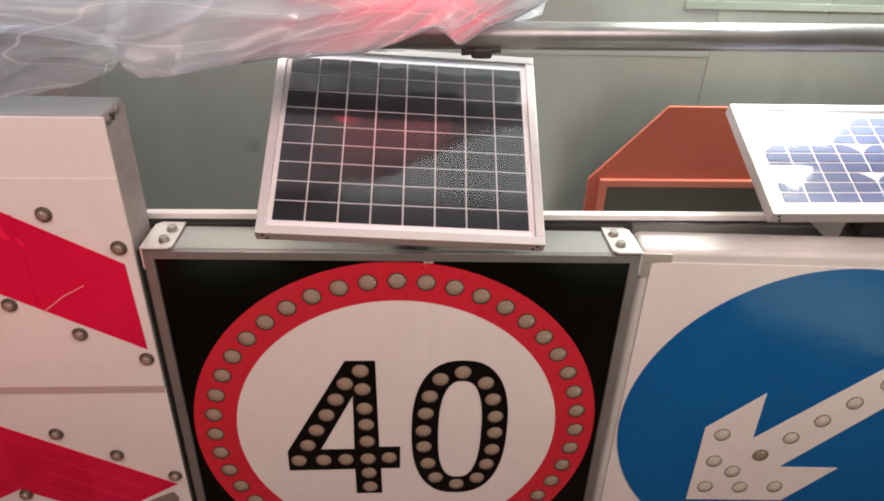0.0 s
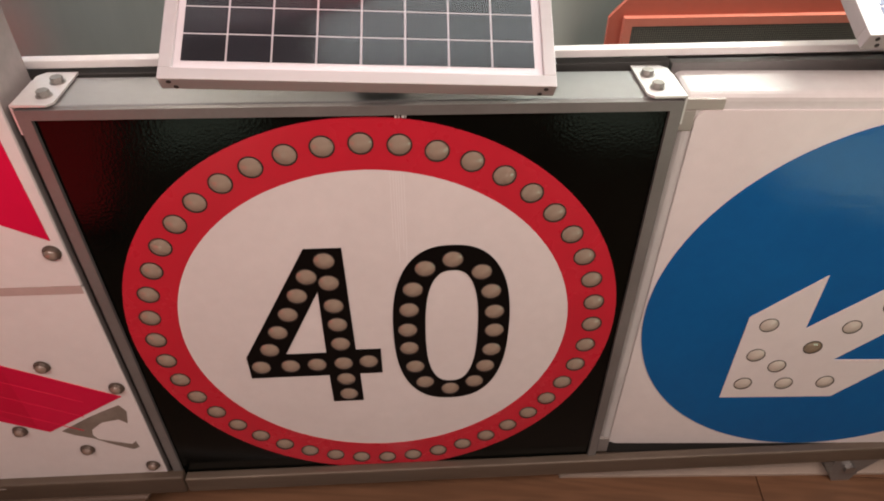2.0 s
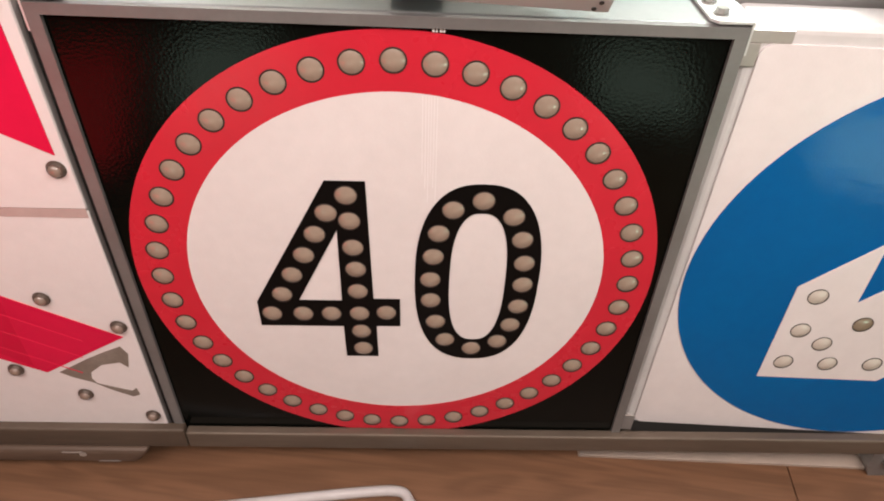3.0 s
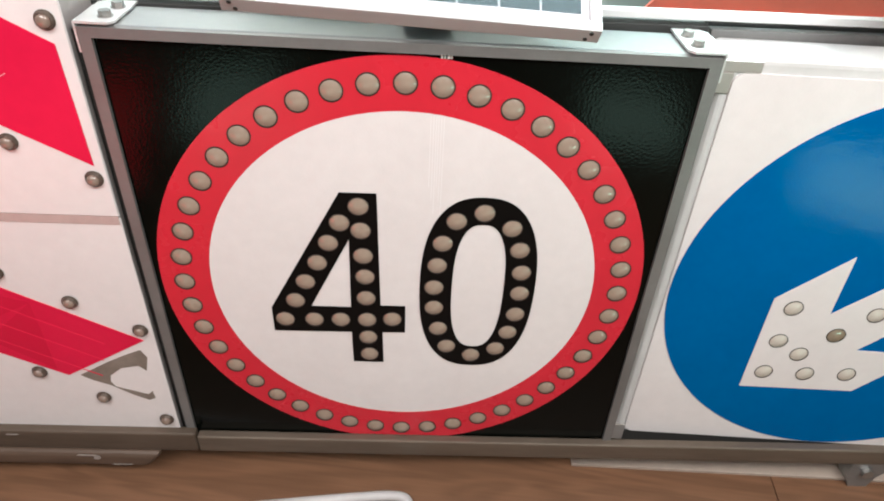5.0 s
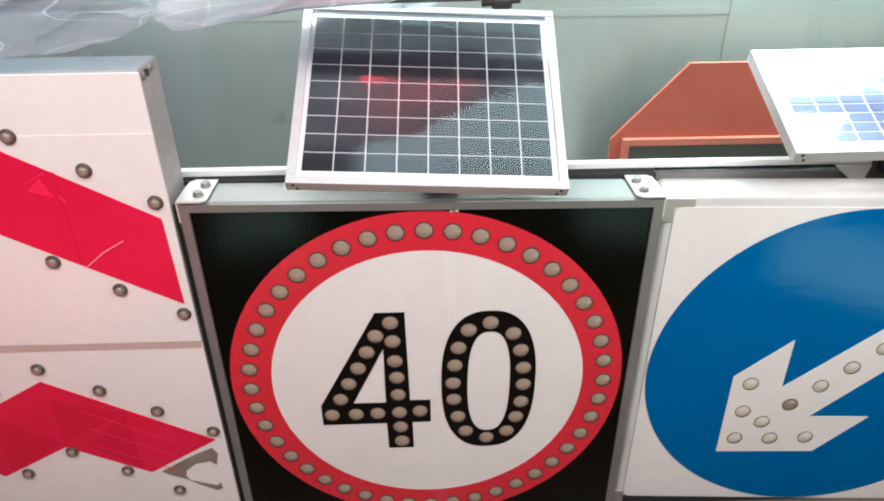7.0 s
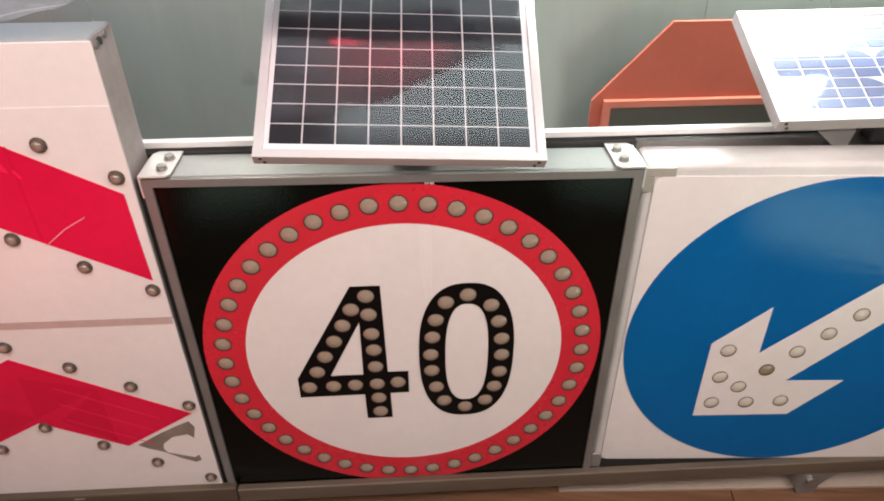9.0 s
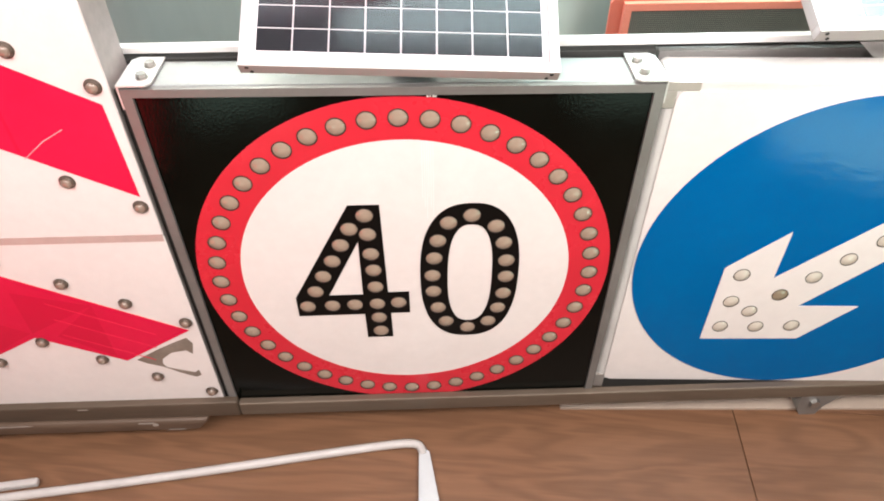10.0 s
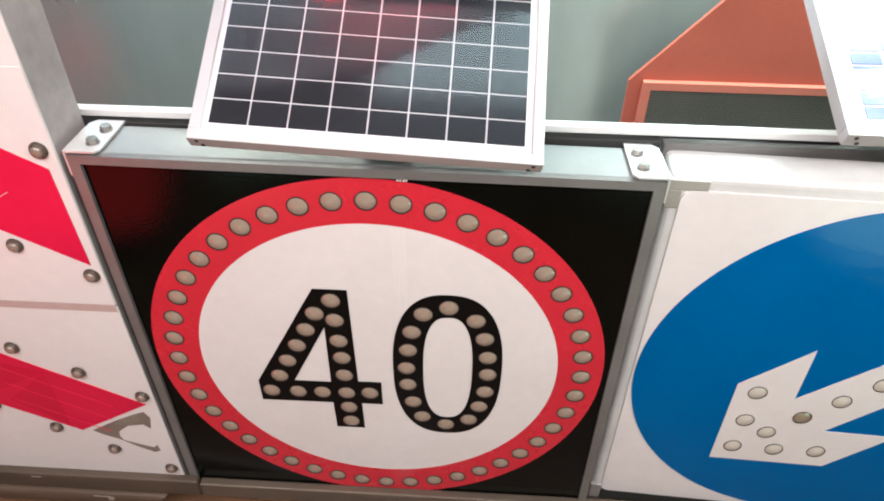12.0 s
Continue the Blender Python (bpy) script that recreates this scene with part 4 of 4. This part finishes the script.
def bent_tube():
    curve = bpy.data.curves.new("bent_tube", "CURVE")
    curve.dimensions, curve.bevel_depth, curve.bevel_resolution, curve.use_fill_caps = "3D", 0.0074, 4, True
    path = [(-0.95, -0.149), (-0.64, -0.115), (-0.39, -0.088), (-0.12, -0.053), (-0.04, -0.044), (-0.012, -0.042), (0.006, -0.044), (0.014, -0.053), (0.0165, -0.066)]
    sp = curve.splines.new("NURBS")
    sp.points.add(len(path) - 1)
    for p, (x, y) in zip(sp.points, path):
        p.co = (x + 0.28, y + 0.1, 0, 1)
    sp.use_endpoint_u, sp.order_u, sp.resolution_u = True, 3, 6
    holder = bpy.data.objects.new("tube_shape", curve)
    scene.collection.objects.link(holder)
    data = bpy.data.meshes.new_from_object(holder.evaluated_get(bpy.context.evaluated_depsgraph_get()))
    bpy.data.objects.remove(holder)
    data.materials.clear()
    data.materials.append(M_TUBE)
    for f in data.polygons:
        f.use_smooth = True
    t = thing("bent_tube_stand", "white bent metal tube lying on the floor", "tube stand", at=(-0.28, -0.1, 0.0074))
    ob = new("tube", data)
    ob.parent = t
    bm = box(-0.16, 0.155, -0.002, 0.0100, -0.003, 0.0095, 0.003)
    sleeve = part("sleeve", bm, M_TUBE, t, "pale sleeve over the tube's end")
    # flat leg, widening away from the bend
    leg = bmesh.new()
    low = [leg.verts.new((x + 0.28, y + 0.1, -0.0034)) for x, y in ((0.0085, -0.058), (0.0255, -0.058), (0.039, -0.146), (0.056, -0.245), (0.0035, -0.245), (0.007, -0.146))]
    leg.faces.new(low)
    up = bmesh.ops.extrude_face_region(leg, geom=leg.faces[:])
    bmesh.ops.translate(leg, vec=(0, 0, 0.009), verts=[q for q in up["geom"] if isinstance(q, bmesh.types.BMVert)])
    bmesh.ops.bevel(leg, geom=leg.edges[:], offset=0.0022, segments=2, affect="EDGES")
    part("leg", leg, M_LEG, t, "flat bluish-white leg")
    sleeve.matrix_basis = pose(-0.48, -0.0135, 0.0, 0, 0, 6.3)
    return t


bent_tube()


def along(points, x):
    for (a, za), (b, zb) in zip(points, points[1:]):
        if x <= b:
            return za + (zb - za) * max(x - a, 0) / (b - a)
    return points[-1][1]


def ridge(v):
    """Sharp crests: 1 on whole numbers, 0 half way."""
    return abs(2 * (v - math.floor(v)) - 1)


def creases(x, z, seed):
    """Folds that fan out from where the sheet is gathered."""
    dx, dz = x - 0.42, z - 1.02
    fan = math.degrees(math.atan2(dz, -dx))
    far = math.hypot(dx, dz)
    warp = noise.noise(Vector((x * 4, z * 9, seed)))
    a = ridge(fan / 9.0 + 0.8 * warp + seed)
    b = ridge(fan / 3.6 + 1.1 * noise.noise(Vector((x * 8, z * 14, seed + 4))))
    c = ridge((0.6 * x - z) * 13 + 1.2 * warp)
    return min(far * 2.2, 1.0) * (0.013 * a ** 3 + 0.006 * b ** 4 + 0.006 * c ** 4)


BACK = [(-0.9, 0.85), (0.0, 0.85), (0.1, 0.875), (0.19, 0.90)]
FRONT = [(-0.9, -0.02), (-0.3, 0.0), (-0.1, 0.02), (0.0, 0.05), (0.1, 0.1), (0.19, 0.13)]


def sheet(name, lower, upper, x0, x1, nx, nv, off, over, material, parent, label, seed):
    """Film between a lower front line and an upper line; with over it runs back to the pipe, across it and down behind."""
    bm = bmesh.new()
    grid = []
    for i in range(nx + 1):
        x = x0 + (x1 - x0) * i / nx
        zl, zu, y_low = along(lower, x), along(upper, x), along(FRONT, x) + off
        row = []
        for j in range(nv + 1):
            v = j / nv
            s = min(v / 0.7, 1.0) if over else v
            z = zl + (zu - zl) * s ** 0.85
            y = y_low + ((0.150 - y_low) * s ** 1.5 if over else 0.0)
            if over and v > 0.7:
                q = (v - 0.7) / 0.3
                z = zu - (zu - along(BACK, x)) * q ** 1.3
                y = 0.150 + 0.04 * q
            d = creases(x, z + (0.13 * max(v - 0.7, 0) if over else 0), seed)
            soft = noise.noise(Vector((x * 6, z * 8, seed + 9)))
            y += -d + 0.004 + 0.010 * soft
            z += 0.0035 * noise.noise(Vector((x * 30, v * 6, seed))) * (1 if v > 0.02 else 0.6)
            row.append(bm.verts.new((x, y, z)))
        grid.append(row)
    for i in range(nx):
        for j in range(nv):
            bm.faces.new((grid[i][j], grid[i + 1][j], grid[i + 1][j + 1], grid[i][j + 1]))
    return part(name, bm, material, parent, label, smooth=True)


def polythene():
    """A loose sheet thrown over the pipe, bunched above it, with one single layer hanging lower."""
    t = thing("polythene_sheet", "crumpled clear polythene sheet draped over the pipe", "plastic sheet", at=(0, 0, 0))
    main = [(-0.757, 0.918), (-0.39, 0.907), (-0.337, 0.903), (-0.315, 0.903), (-0.29, 0.899), (-0.282, 0.888), (-0.275, 0.876), (-0.26, 0.869), (-0.235, 0.871), (-0.178, 0.877), (-0.131, 0.884), (-0.085, 0.885), (-0.038, 0.885), (-0.008, 0.893), (0.041, 0.907), (0.054, 0.902), (0.069, 0.885), (0.075, 0.884), (0.108, 0.902), (0.132, 0.908), (0.185, 0.93)]
    crown = [(-0.757, 1.02), (-0.3, 1.01), (-0.05, 0.995), (0.06, 0.98), (0.185, 0.945)]
    sheet("bunched_fold", main, crown, -0.757, 0.185, 260, 80, 0.0, True, M_FILM, t, "milky bunched polythene", 1.3)
    hem = bmesh.new()
    rings = []
    for i in range(71):
        x = -0.25 + 0.415 * i / 70
        y, z = along(FRONT, x) + 0.002 * noise.noise(Vector((x * 40, 2, 0))), along(main, x) + 0.002
        r = 0.0022 + 0.0012 * noise.noise(Vector((x * 25, 7, 1)))
        rings.append([hem.verts.new((x, y + r * math.cos(k * math.pi / 3), z + r * math.sin(k * math.pi / 3))) for k in range(6)])
    for a, b in zip(rings, rings[1:]):
        for k in range(6):
            hem.faces.new((a[k], a[k - 1], b[k - 1], b[k]))
    part("rolled_hem", hem, M_HEM, t, "thicker whitish rolled edge", smooth=True)
    lobe = [(-0.746, 0.841), (-0.402, 0.846), (-0.37, 0.85), (-0.33, 0.859), (-0.3, 0.871), (-0.281, 0.88), (-0.274, 0.889)]
    top = [(-0.746, 0.932), (-0.384, 0.92), (-0.31, 0.915), (-0.285, 0.909), (-0.274, 0.897)]
    sheet("single_layer", lobe, top, -0.746, -0.274, 120, 40, -0.004, False, M_FLAP, t, "clearer single layer hanging lower", 5.1)
    return t


polythene()

# ---- floor planks ----
def planks():
    """Planks laid a little askew to the wall, butt joints staggered."""
    wide, long, joint = 0.292, 1.38, 0.0007
    turn = -6.8
    first = None
    base = pose(0.565, -0.006, 0, 0, 0, turn)
    for r in range(-13, 4):
        shift = 0.0 if r == -1 else 0.41 * ((r * 7) % 5) + 0.13
        for c in range(-4, 4):
            m = base @ pose((c + 0.5) * long + shift, (r + 0.58) * wide, 0)
            q = m.translation
            if not (-2.6 < q.x < 2.6 and -3.0 < q.y < 0.39):
                continue
            if first is None:
                first = part("floor_plank", box(-long / 2 + joint, long / 2 - joint, -wide / 2 + joint, wide / 2 - joint, -0.0059, 0.0, 0.0007, 1), M_WOOD, floor)
                first.matrix_basis = m
            else:
                share("floor_plank", first, floor, m)


planks()
